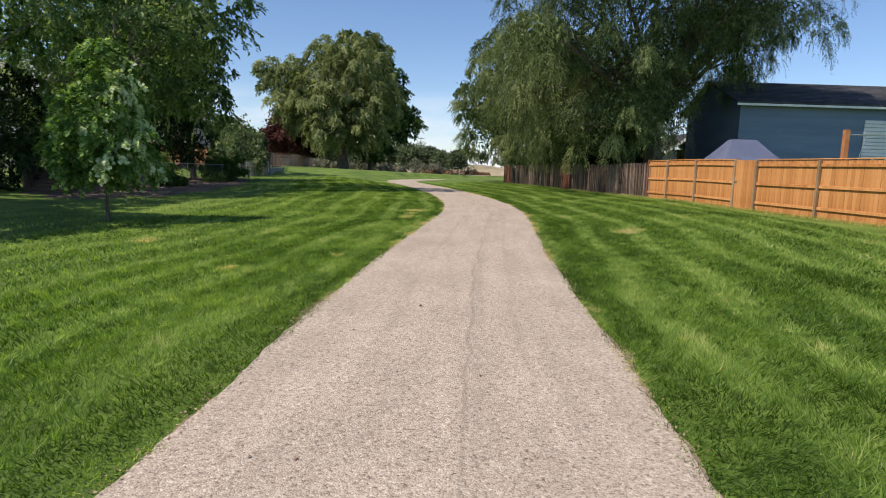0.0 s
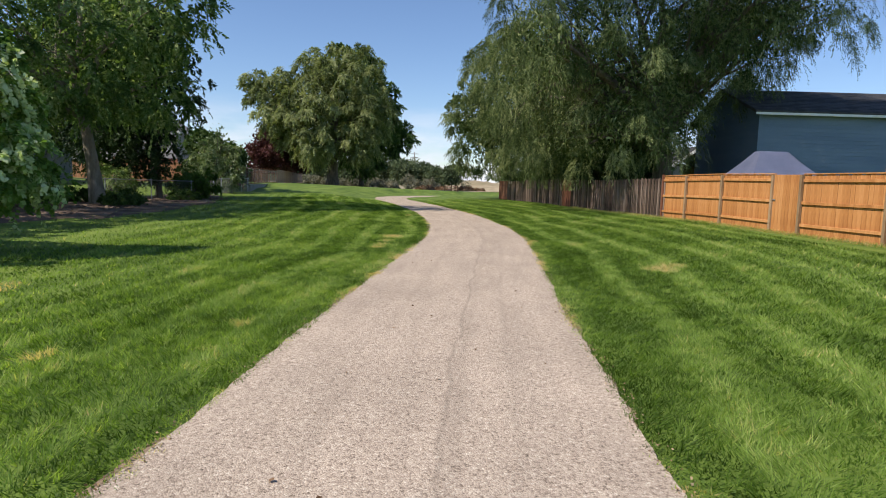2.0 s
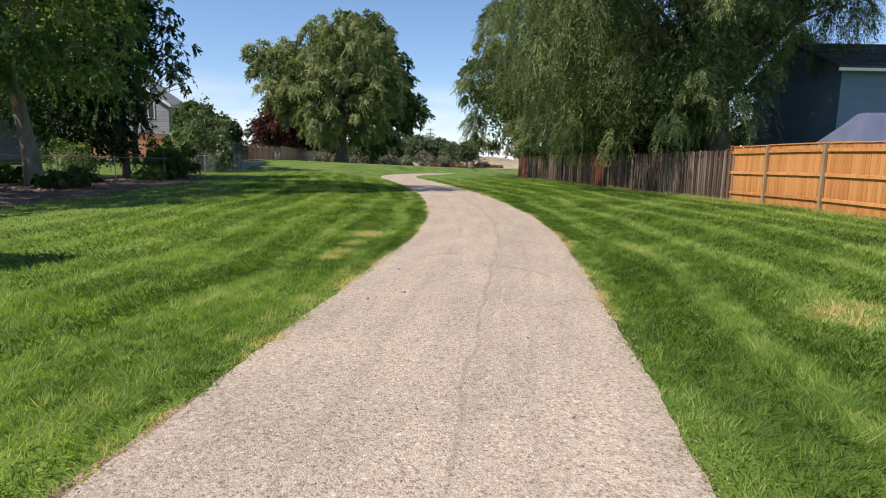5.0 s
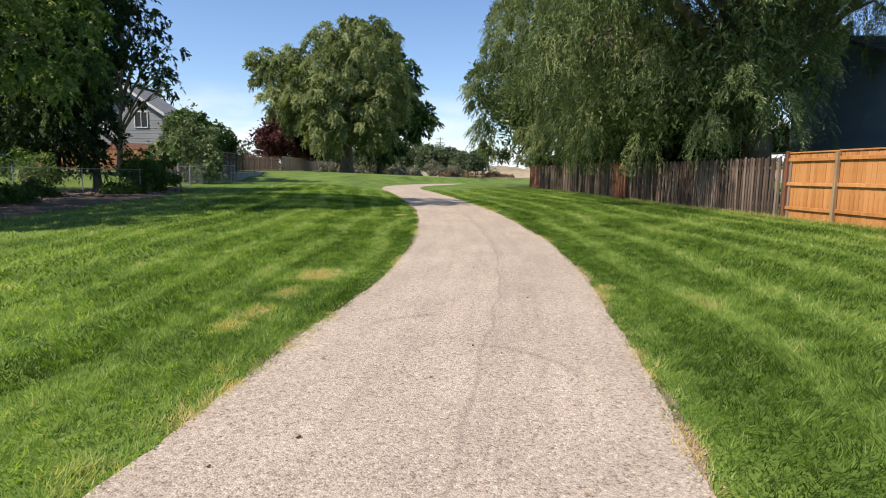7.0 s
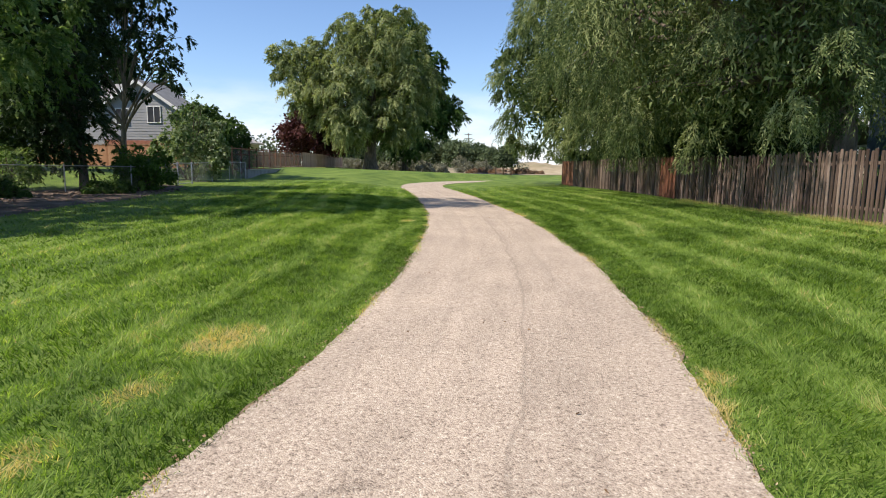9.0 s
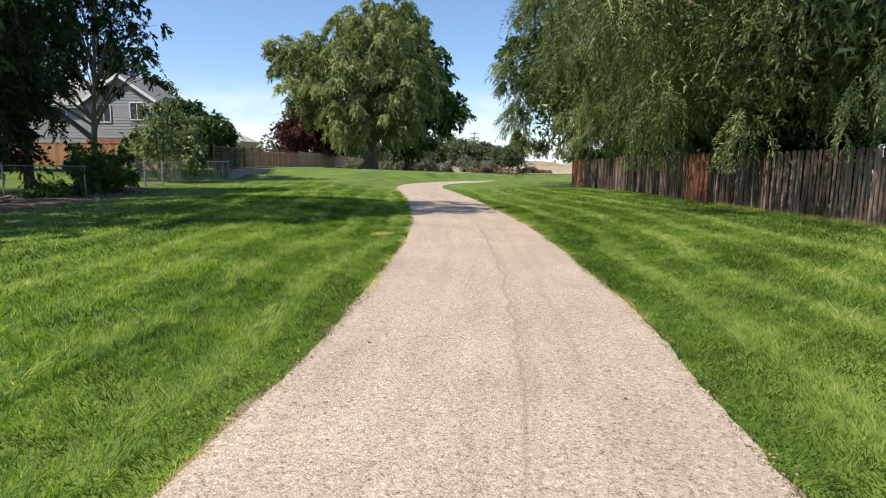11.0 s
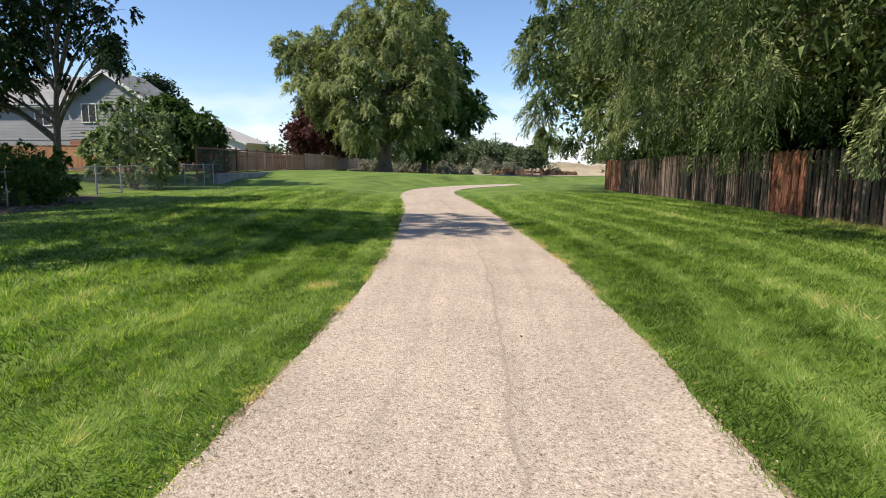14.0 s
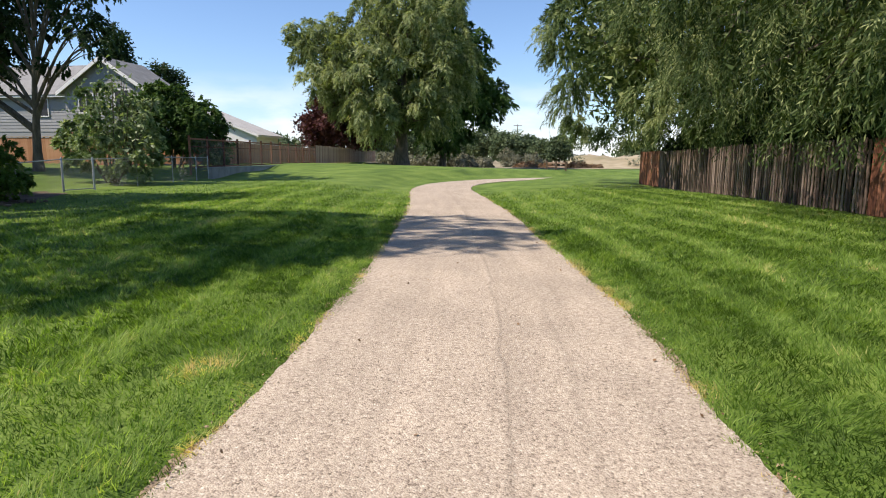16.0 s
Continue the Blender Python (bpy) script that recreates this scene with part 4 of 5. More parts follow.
tree("sapling", -9.0, 16.0, "young bright green tree with a thin trunk on the lawn", S1, bough_mesh("crown", S1, 80, 0.36, 0.5, 0.125, 0.42, plumes=6, twigs=5, leaves=6, hang=0.3, weep=0.4, near=True), SAPLEAF, 3.8, 0.045, (0.05, 0), 4,
     inside=[crown_mesh("inner_foliage", shrunk(S1, 0.7), 110, 12, 0.18, 0.13, inner=0.3)])


def shrub(name, x, y, label, lobes, clumps, per, spread, size, material, category="shrub", group=""):
    ob = thing(name, (x, y, land1(x, y)), label, category, group)
    runs = []
    for lo in lobes:
        for _ in range(4):
            tip = Vector((lo[0] + random.gauss(0, 0.4) * lo[3], lo[1] + random.gauss(0, 0.4) * lo[3], lo[2] + 0.5 * lo[4]))
            runs.append(([Vector((lo[0] * 0.15, lo[1] * 0.15, -0.05)), tip * 0.5 + Vector((lo[0] * 0.2, 0, 0.1)), tip], [0.05, 0.03, 0.01]))
    for run in runs:
        link("stem", tube_mesh("stem", [run], 5), BARK, ob)
    reach = 0.42 * float(np.mean([lo[3] for lo in lobes]))
    count = min(int(clumps * per / 230) + 8, 100)
    link("foliage", bough_mesh("foliage", lobes, count, reach * 0.7, reach, size, 0.36, plumes=7, twigs=5, leaves=7, hang=0.25, weep=0.3, floor_z=0.05), material, ob)
    link("inner_foliage", crown_mesh("inner_foliage", shrunk(lobes, 0.8), clumps // 3, per, spread, size, inner=0.3, floor_z=0.05), material, ob)
    return ob


shrub("shrub", -17.8, 51.6, "tall silvery-leaved shrub behind the chain-link fence", [(0, 0, 2.2, 1.5, 1.7), (1.3, -0.3, 1.6, 1.1, 1.2), (-1.1, 0, 1.7, 1.0, 1.3), (0.5, 0, 4.0, 0.7, 1.1), (-0.5, -0.2, 3.5, 0.6, 0.9), (1.5, 0.2, 2.9, 0.7, 0.9)], 560, 16, 0.3, 0.19, SILVER)
shrub("shrub", -22.0, 62.5, "rounded dark green tree-like shrub by the fence", [(0, 0, 3.0, 2.0, 1.7), (1.7, 0, 2.6, 1.5, 1.3), (-0.8, 0, 3.9, 1.5, 1.1)], 1100, 16, 0.32, 0.2, DEEPGREEN)
shrub("bush", -15.7, 43.4, "small bright green bush at the fence corner", [(0, 0, 1.1, 1.1, 0.95), (-0.7, 0.2, 1.3, 0.9, 0.8), (0.6, 0, 0.7, 0.7, 0.6)], 620, 14, 0.16, 0.11, BRIGHT)
S2 = [(0, 0, 6.4, 2.8, 2.4), (0.6, 2.6, 6.0, 2.4, 1.9), (-0.6, 1.2, 8.2, 2.2, 1.8), (-2.0, 0.4, 5.0, 2.2, 1.7), (1.0, -1.6, 5.2, 2.1, 1.7), (-2.4, 3.6, 7.0, 2.4, 2.2), (0.2, 0, 8.6, 1.9, 1.7), (-3.2, 5.4, 7.6, 2.4, 2.0), (-1.8, 7.4, 7.0, 2.2, 1.8)]
tree("broadleaf_tree", -16.2, 11.4, "leafy tree that shades the lawn beside the sapling", S2, bough_mesh("crown", S2, 110, 0.95, 1.1, 0.17, 0.4, plumes=7, twigs=7, leaves=8, hang=0.3, weep=0.3), POPLAR, 7, 0.14, forks=3, group="lawn trees",
     inside=[crown_mesh("inner_foliage", shrunk(S2, 0.8), 900, 12, 0.35, 0.26, inner=0.3)])


A2 = [(2.2, 0.6, 8.4, 2.3, 1.8), (0, 0, 10.4, 3.0, 2.5), (3.3, 1.6, 7.0, 1.7, 1.3), (-2, -1, 8, 2.5, 2.2), (1.5, -2.0, 7.4, 2.0, 1.6), (0.5, 0.5, 13.4, 2.2, 2.0)]
tree("poplar_tree", -19.6, 23.4, "leafy poplar with small olive-green leaves beside the steps", A2, bough_mesh("crown", A2, 62, 0.9, 0.95, 0.15, 0.4, plumes=7, twigs=7, leaves=8, hang=0.35, weep=0.3), POPLAR, 11, 0.2, (0.3, 0.1), 4, "lawn trees", bark=PALEBARK,
     inside=[crown_mesh("inner_foliage", shrunk(A2, 0.8), 300, 12, 0.4, 0.24, inner=0.3)])


# ---- clover and litter along the path ----
def strip_leaves(name, label, n, lat0, lat1, y0, y1, z0, z1, size, material, category):
    y = rng.uniform(y0, y1, n)
    i = np.clip(np.searchsorted(MID[:, 1], y), 1, len(MID) - 1)
    off = rng.uniform(lat0, lat1, n) * rng.choice([-1, 1], n)
    keep = np.sin(y * 1.3 + np.sign(off)) * np.sin(y * 3.1) > -0.35
    i, off, y = i[keep], off[keep], y[keep]
    off = off + edge_wobble(y, np.sign(off)) * (lat0 > 1)
    P = np.stack([MID[i, 0] + SIDE[i, 0] * off, MID[i, 1] + SIDE[i, 1] * off, rng.uniform(z0, z1, len(y))], 1)
    P[:, :2] += rng.normal(0, 0.12, (len(y), 2)) * TAN[i]
    D = rng.normal(size=P.shape) * np.array([1, 1, 0.35])
    V, F = kites(P, unit(D) * size * rng.uniform(0.6, 1.4, (len(P), 1)), 0.42)
    tagged(link(name, mesh_np(name, V, F, {"tone": rng.uniform(0.2, 0.8, len(V) // 4).repeat(4)}), material), label, category, kind="stuff")


strip_leaves("clover", "low dark green clover along the path edge", 30000, 1.45, 1.85, 1, 44, 0.012, 0.05, 0.015, CLOVER, "weeds")
strip_leaves("edge_litter", "brown dry leaf crumbs gathered along the path edges", 6000, 1.4, 1.54, 1, 46, 0.014, 0.024, 0.017, LITTER, "leaves")
strip_leaves("leaf_litter", "a few small dry leaves lying on the path", 160, 0.0, 1.4, 2, 44, 0.019, 0.023, 0.03, RUSSET, "leaves")


# ---- yards behind the lawn ----
def wire_panel(L, h, step=0.075):
    """Diamond mesh of thin square wires, L long and h high."""
    vs, fs = [], []

    def wire(x0, z0, x1, z1):
        k = len(vs)
        t = 0.0022
        for x, z in ((x0, z0), (x1, z1)):
            vs.extend([(x - t, -t, z), (x + t, -t, z), (x + t, t, z), (x - t, t, z)])
        fs.extend([(k + a, k + (a + 1) % 4, k + 4 + (a + 1) % 4, k + 4 + a) for a in range(4)])

    for i in range(int((L + h) / step)):
        s = i * step
        for flip in (False, True):
            x0, x1 = s - h, s
            z0, z1 = 0.0, h
            if x0 < 0:
                z0, x0 = -x0, 0.0
            if x1 > L:
                z1, x1 = h - (x1 - L), L
            if x1 - x0 < 0.02:
                continue
            if flip:
                wire(L - x0, z0, L - x1, z1)
            else:
                wire(x0, z0, x1, z1)
    return mesh_np("wire_mesh", vs, fs)


def chain_fence():
    ob = thing("chain_link_fence", (0, 0, 0), "low galvanised chain-link fence with a narrow gate bay", "fence")
    line = [(-16.9, 57.8), (-16.4, 55.9), (-16.1, 53.5), (-16.0, 50.9), (-15.9, 48.3), (-15.9, 46.8), (-15.6, 44.6), (-15.6, 42.2), (-16.9, 39.6), (-18.2, 37.0), (-19.3, 34.4), (-20.2, 31.6), (-20.7, 28.8), (-21.0, 26.0)]
    for k, (x, y) in enumerate(line):
        z = land1(x, y)
        fat = 0.038 if k in (4, 5) else 0.026
        link("post", tube_mesh("post", [([(0, 0, -0.1), (0, 0, 1.2), (0, 0, 1.24)], [fat, fat, fat * 0.5])], 8), STEEL, ob, "", pose(x, y, z))
        if k:
            px, py = line[k - 1]
            pz = land1(px, py)
            a, b = Vector((px, py, pz + 1.16)), Vector((x, y, z + 1.16))
            link("top_rail", tube_mesh("top_rail", [([a, b], [0.02, 0.02])], 6), STEEL, ob)
            if k == 5:
                link("bottom_rail", tube_mesh("bottom_rail", [([a - Vector((0, 0, 1.1)), b - Vector((0, 0, 1.1))], [0.02, 0.02])], 6), STEEL, ob)
            L = math.hypot(x - px, y - py)
            turn = math.degrees(math.atan2(y - py, x - px))
            link("wire_mesh", wire_panel(L, 1.1), WIRE, ob, "", pose(px, py, (z + pz) / 2 + 0.05, 0, 0, turn))


chain_fence()


def retaining_wall():
    ob = thing("retaining_wall", (-16.9, 58.0, 0), "low grey concrete retaining wall at the lawn's edge", "wall", turn=math.degrees(math.atan2(15.5, -2.2)))
    L = math.hypot(15.5, 2.2)
    for k in range(6):
        part("panel", boxed(k * L / 6 + 0.006, -0.1, -0.5, (k + 1) * L / 6 - 0.006, 0.12, 0.9, 0.012), CONCRETE, ob)
    part("coping", boxed(-0.02, -0.13, 0.902, L + 0.02, 0.15, 0.97, 0.01), CONCRETE, ob)


retaining_wall()


def long_fence(name, label, start, end, z0, z1, h, wood, width, gap, posts, frame_wood, open_bays=False, cap=False):
    """A fence of boards between posts along a straight line on falling ground."""
    ob = thing(name, (0, 0, 0), label, "fence")
    a, b = Vector(start), Vector(end)
    L = (b - a).length
    turn = math.degrees(math.atan2(b.y - a.y, b.x - a.x))

    def at(s):
        p = a.lerp(b, s / L)
        return pose(p.x, p.y, z0 + (z1 - z0) * s / L, 0, 0, turn)

    pm = bpy.data.meshes.new("post")
    bm = boxed(-0.05, -0.05, -0.3, 0.05, 0.05, h + 0.05)
    bm.to_mesh(pm)
    bm.free()
    n = max(1, round(L / posts))
    tilt = -math.degrees(math.atan2(z1 - z0, L))
    for k in range(n + 1):
        link("post", pm, frame_wood, ob, "", at(k * L / n) @ pose(0, 0.07, 0))
    for k in range(n):
        m = at((k + 0.5) * L / n) @ pose(0, 0, 0, 0, tilt, 0)
        w = L / n / 2
        for z in ((0.12, h - 0.12) if open_bays else (0.3, h - 0.25)):
            part("rail", boxed(-w, 0.02, z - 0.045, w, 0.06, z + 0.045), frame_wood, ob, "", m)
        if open_bays:
            part("mid_rail", boxed(-w, 0.025, h * 0.68, w, 0.055, h * 0.68 + 0.05), frame_wood, ob, "", m)
            vs, fs = [], []
            for i in range(int(2 * w / 0.1)):
                x = -w + 0.05 + i * 0.1
                k0 = len(vs)
                vs += [(x - 0.003, 0.03, 0.1), (x + 0.003, 0.03, 0.1), (x + 0.003, 0.03, h - 0.1), (x - 0.003, 0.03, h - 0.1)]
                vs += [(x - 0.003, 0.036, 0.1), (x + 0.003, 0.036, 0.1), (x + 0.003, 0.036, h - 0.1), (x - 0.003, 0.036, h - 0.1)]
                fs += [(k0, k0 + 1, k0 + 2, k0 + 3), (k0 + 5, k0 + 4, k0 + 7, k0 + 6), (k0 + 4, k0, k0 + 3, k0 + 7), (k0 + 1, k0 + 5, k0 + 6, k0 + 2)]
            link("wire_mesh", mesh_np("wire_mesh", vs, fs), WIRE, ob, "", m)
        if cap:
            part("cap_rail", boxed(-w, -0.06, h + 0.055, w, 0.08, h + 0.09), frame_wood, ob, "", m)
    if not open_bays:
        shapes = [picket_mesh("board", width, h + d, 0.02, 0.01) for d in (0, 0.015, 0.03)]
        s, i = width / 2, 0
        while s < L:
            link("board", shapes[i % 3], wood, ob, "", at(s) @ pose(0, 0.0, 0.02 * math.sin(i * 1.9)))
            s += width + gap
            i += 1
    return ob


def yard_x(y):
    return -9.2 - 0.147 * y


long_fence("garden_fence", "red-brown post and wire garden fence above the retaining wall", (yard_x(57.5), 57.5, 0), (yard_x(85), 85, 0), 0.85, 0.95, 1.75, None, 0, 0, 2.3, REDWOOD, True)
long_fence("board_fence", "weathered tan board fence on the crest of the lawn", (yard_x(85), 85, 0), (yard_x(126), 126, 0), 0.95, 0.9, 1.75, TANWOOD, 0.15, 0.02, 2.4, TANWOOD)
long_fence("board_fence", "orange-red board fence across a back garden", (-46, 64.6, 0), (-20.6, 64.6, 0), 1.0, 1.05, 1.75, FADEDCEDAR, 0.16, 0.004, 2.4, CEDARPOST, False, True)
long_fence("board_fence", "faded red board fence behind the wire garden fence", (-22.6, 66, 0), (-28.6, 105, 0), 1.0, 1.0, 1.65, FADEDCEDAR, 0.16, 0.004, 2.4, REDWOOD)


def gable(bm, x0, x1, y0, y1, z0, ze, zr, along_x):
    """A closed gabled body."""
    if along_x:
        m = (y0 + y1) / 2
        p = [(x0, y0, z0), (x1, y0, z0), (x1, y1, z0), (x0, y1, z0), (x0, y0, ze), (x1, y0, ze), (x1, y1, ze), (x0, y1, ze), (x0, m, zr), (x1, m, zr)]
        f = [(0, 1, 5, 4), (2, 3, 7, 6), (3, 0, 4, 8, 7), (1, 2, 6, 9, 5), (4, 5, 9, 8), (6, 7, 8, 9), (3, 2, 1, 0)]
    else:
        m = (x0 + x1) / 2
        p = [(x0, y0, z0), (x1, y0, z0), (x1, y1, z0), (x0, y1, z0), (x0, y0, ze), (x1, y0, ze), (x1, y1, ze), (x0, y1, ze), (m, y0, zr), (m, y1, zr)]
        f = [(0, 1, 5, 8, 4), (1, 2, 6, 5), (2, 3, 7, 9, 6), (3, 0, 4, 7), (5, 6, 9, 8), (7, 4, 8, 9), (3, 2, 1, 0)]
    v = [bm.verts.new(q) for q in p]
    for q in f:
        bm.faces.new([v[i] for i in q])


def roof_slab(a, b, c, d, t=0.14):
    """A roof plane with thickness from its four corners, eave first."""
    bm = bmesh.new()
    n = (Vector(b) - Vector(a)).cross(Vector(d) - Vector(a)).normalized()
    if n.z < 0:
        n = -n
    lo = [bm.verts.new(Vector(q) + n * 0.01) for q in (a, b, c, d)]
    hi = [bm.verts.new(Vector(q) + n * t) for q in (a, b, c, d)]
    bm.faces.new(lo[::-1])
    bm.faces.new(hi)
    for i in range(4):
        bm.faces.new((lo[i], lo[(i + 1) % 4], hi[(i + 1) % 4], hi[i]))
    bmesh.ops.recalc_face_normals(bm, faces=bm.faces[:])
    return bm


def gable_roof(house, x0, x1, y0, y1, ze, zr, along_x, over, wood, fascia):
    if along_x:
        m = (y0 + y1) / 2
        k = (zr - ze) / (m - y0)
        for ye in (y0 - over, y1 + over):
            z = ze - k * over
            part("roof", roof_slab((x0 - over, ye, z), (x1 + over, ye, z), (x1 + over, m, zr), (x0 - over, m, zr)), wood, house)
            part("fascia", boxed(x0 - over, ye - 0.03, z - 0.08, x1 + over, ye + 0.03, z + 0.05, 0.01), fascia, house, "painted eave board")
    else:
        m = (x0 + x1) / 2
        k = (zr - ze) / (m - x0)
        for xe in (x0 - over, x1 + over):
            z = ze - k * over
            part("roof", roof_slab((xe, y0 - over, z), (xe, y1 + over, z), (m, y1 + over, zr), (m, y0 - over, zr)), wood, house)
            part("fascia", boxed(xe - 0.03, y0 - over, z - 0.12, xe + 0.03, y1 + over, z + 0.1, 0.01), fascia, house, "painted eave board")
        for s in (-1, 1):
            a, b = Vector((m + s * (m - x0 + over), y0 - over - 0.02, ze - k * over)), Vector((m, y0 - over - 0.02, zr))
            bm = bmesh.new()
            for q in (a, b):
                for dz in (-0.16, 0.12):
                    for dy in (-0.03, 0.03):
                        bm.verts.new(q + Vector((0, dy, dz)))
            bmesh.ops.convex_hull(bm, input=bm.verts[:])
            part("barge_board", bm, fascia, house)


def window(house, x, y, z, w, h, name="window"):
    win = new(name)
    win.parent = house
    win.matrix_basis = Matrix.Translation((x, y, z))
    for a in ((-w / 2, 0, -h / 2, -w / 2 + 0.08, 0.06, h / 2), (w / 2 - 0.08, 0, -h / 2, w / 2, 0.06, h / 2), (-w / 2 + 0.08, 0, h / 2 - 0.08, w / 2 - 0.08, 0.06, h / 2), (-w / 2 + 0.08, 0, -h / 2, w / 2 - 0.08, 0.06, -h / 2 + 0.08), (-0.03, 0.01, -h / 2 + 0.08, 0.03, 0.055, h / 2 - 0.08)):
        part("frame", boxed(a[0], -a[4], a[2], a[3], 0, a[5], 0.005), WHITE, win)
    part("pane", boxed(-w / 2 + 0.08, -0.025, -h / 2 + 0.08, -0.03, -0.012, h / 2 - 0.08, 0), GLASS, win)
    part("pane", boxed(0.03, -0.025, -h / 2 + 0.08, w / 2 - 0.08, -0.012, h / 2 - 0.08, 0), GLASS, win)


def lap_front(house, x0, x1, y, z0, z1, wood, gable_peak=None, step=0.2):
    """Lap siding boards on a wall that faces the lawn, narrowing into a gable."""
    z = z0
    while z < (gable_peak[2] if gable_peak else z1) - 0.05:
        a, b = x0, x1
        if gable_peak and z + step > z1:
            q = (z + step - z1) / (gable_peak[2] - z1)
            if q > 0.94:
                break
            a, b = x0 + (gable_peak[0] - x0) * q, x1 + (gable_peak[0] - x1) * q
        bm = bmesh.new()
        top = min(z + step, z1) if not gable_peak else z + step
        for x in (a, b):
            for yy, zz in ((y - 0.035, z), (y - 0.001, z), (y - 0.001, top), (y - 0.012, top)):
                bm.verts.new((x, yy, zz))
        bmesh.ops.convex_hull(bm, input=bm.verts[:])
        part("siding_board", bm, wood, house)
        z += step


def blue_house():
    ob = thing("house", (0.45, 0.5, 0), "blue-grey lap-sided house with a dark shingle roof", "house")
    bm = bmesh.new()
    gable(bm, 16.8, 31.0, 35.6, 43.4, 0.2, 5.85, 7.4, True)
    part("wall", bm, SIDING, ob)
    gable_roof(ob, 16.8, 31.0, 35.6, 43.4, 5.87, 7.42, True, 0.45, ROOFDARK, WHITE)
    lap_front(ob, 16.85, 31.0, 35.6, 0.4, 5.8, SIDING)
    part("corner_trim", boxed(16.74, 35.54, 0.3, 16.88, 35.68, 5.8), SIDING, ob)
    for k in range(26):
        bm = boxed(16.765, 35.7, 0.4 + k * 0.2, 16.798, 43.38, 0.6 + k * 0.2, 0)
        part("siding_board", bm, SIDING, ob)
    # sunlit stretch of the front siding, painted as a panel of white slats
    lit_slats = new("garage_door")
    lit_slats.parent = ob
    tagged(lit_slats, "white slats standing in for a sunlit patch of the siding")
    for k in range(22):
        part("slat", boxed(24.1, 35.5, 0.4 + k * 0.21, 28.0, 35.56, 0.59 + k * 0.21, 0.012), LITSIDING, lit_slats)
    window(ob, 21.5, 35.56, 1.9, 1.4, 1.2)
    # shingle courses on the slope that faces the lawn
    k = (7.42 - 5.87) / 3.9
    for i in range(14):
        y = 35.2 + i * 0.3
        z = 5.87 + (y - 35.6) * k + 0.155
        bm = bmesh.new()
        for x in (16.36, 31.4):
            for yy, zz in ((y, z), (y + 0.31, z + 0.31 * k), (y, z + 0.025), (y + 0.31, z + 0.31 * k + 0.006)):
                bm.verts.new((x, yy, zz))
        bmesh.ops.convex_hull(bm, input=bm.verts[:])
        part("shingle_course", bm, ROOFDARK, ob)


blue_house()


def beige_house():
    ob = thing("house", (0, 0, 0), "pale grey two-storey house with a front gable and brick base", "house")
    bm = bmesh.new()
    gable(bm, -34.4, -27.6, 68, 72, 0.8, 6.3, 8.5, False)
    part("wall", bm, BEIGE, ob)
    bm = bmesh.new()
    gable(bm, -43, -34.4, 69, 75, 0.8, 6.3, 8.6, True)
    part("wall", bm, BEIGE, ob)
    gable_roof(ob, -34.4, -27.6, 68, 72, 6.33, 8.55, False, 0.4, ROOFPALE, WHITE)
    gable_roof(ob, -43, -34.5, 69, 75, 6.33, 8.65, True, 0.4, ROOFPALE, WHITE)
    lap_front(ob, -34.4, -27.6, 68, 3.4, 6.3, BEIGE, (-31, 68, 8.5), 0.24)
    lap_front(ob, -43, -34.45, 69, 3.4, 6.2, BEIGE, None, 0.24)
    part("brick_base", boxed(-34.42, 67.93, 0.8, -27.58, 67.99, 3.3), BRICK, ob, "red brick ground floor")
    window(ob, -29.6, 67.96, 5.6, 1.3, 1.5)
    window(ob, -32.6, 67.96, 5.4, 1.3, 1.5)
    window(ob, -37.5, 68.96, 5.2, 1.5, 1.4)


beige_house()


def pale_house():
    ob = thing("house", (0, 0, 0), "white low house with a pale shingle roof", "house")
    bm = bmesh.new()
    gable(bm, -51, -34.6, 98, 104, 0.8, 4.3, 7.4, False)
    part("wall", bm, WHITE, ob)
    gable_roof(ob, -51, -34.6, 98, 104, 4.32, 7.45, False, 0.5, ROOFLIGHT, WHITE)
    part("chimney", boxed(-41.8, 100, 6.0, -41.3, 100.5, 7.6), BRICK, ob)
    window(ob, -36, 97.96, 2.8, 1.4, 1.1)
    window(ob, -44, 97.96, 2.8, 1.4, 1.1)


pale_house()


def left_house():
    ob = thing("house", (0, 0, 0), "beige house with a grey roof behind the trees", "house")
    bm = bmesh.new()
    gable(bm, -52, -31.5, 45, 56, 0.6, 5.4, 9.0, True)
    part("wall", bm, BEIGE, ob)
    gable_roof(ob, -52, -31.5, 45, 56, 5.42, 9.05, True, 0.5, ROOFPALE, WHITE)
    lap_front(ob, -52, -31.5, 45, 0.8, 5.3, BEIGE, None, 0.24)
    window(ob, -35, 44.96, 3.4, 1.6, 1.3)


left_house()


def carport():
    ob = thing("garage", (0, 0, 0), "low garage with a dark open front and white eaves", "garage")
    part("side_wall", boxed(19.7, 55.6, 0.2, 21.1, 62, 3.6), PALEBRICK, ob, "pale brick side wall")
    part("back_wall", boxed(21.12, 61.6, 0.2, 24.8, 62, 4.0), TIMBER, ob)
    part("post", boxed(24.4, 55.7, 0.2, 24.6, 55.9, 3.6), TIMBER, ob)
    gable_roof(ob, 19.9, 24.9, 55.6, 62, 3.5, 5.2, False, 0.4, ROOFDARK, WHITE)


carport()


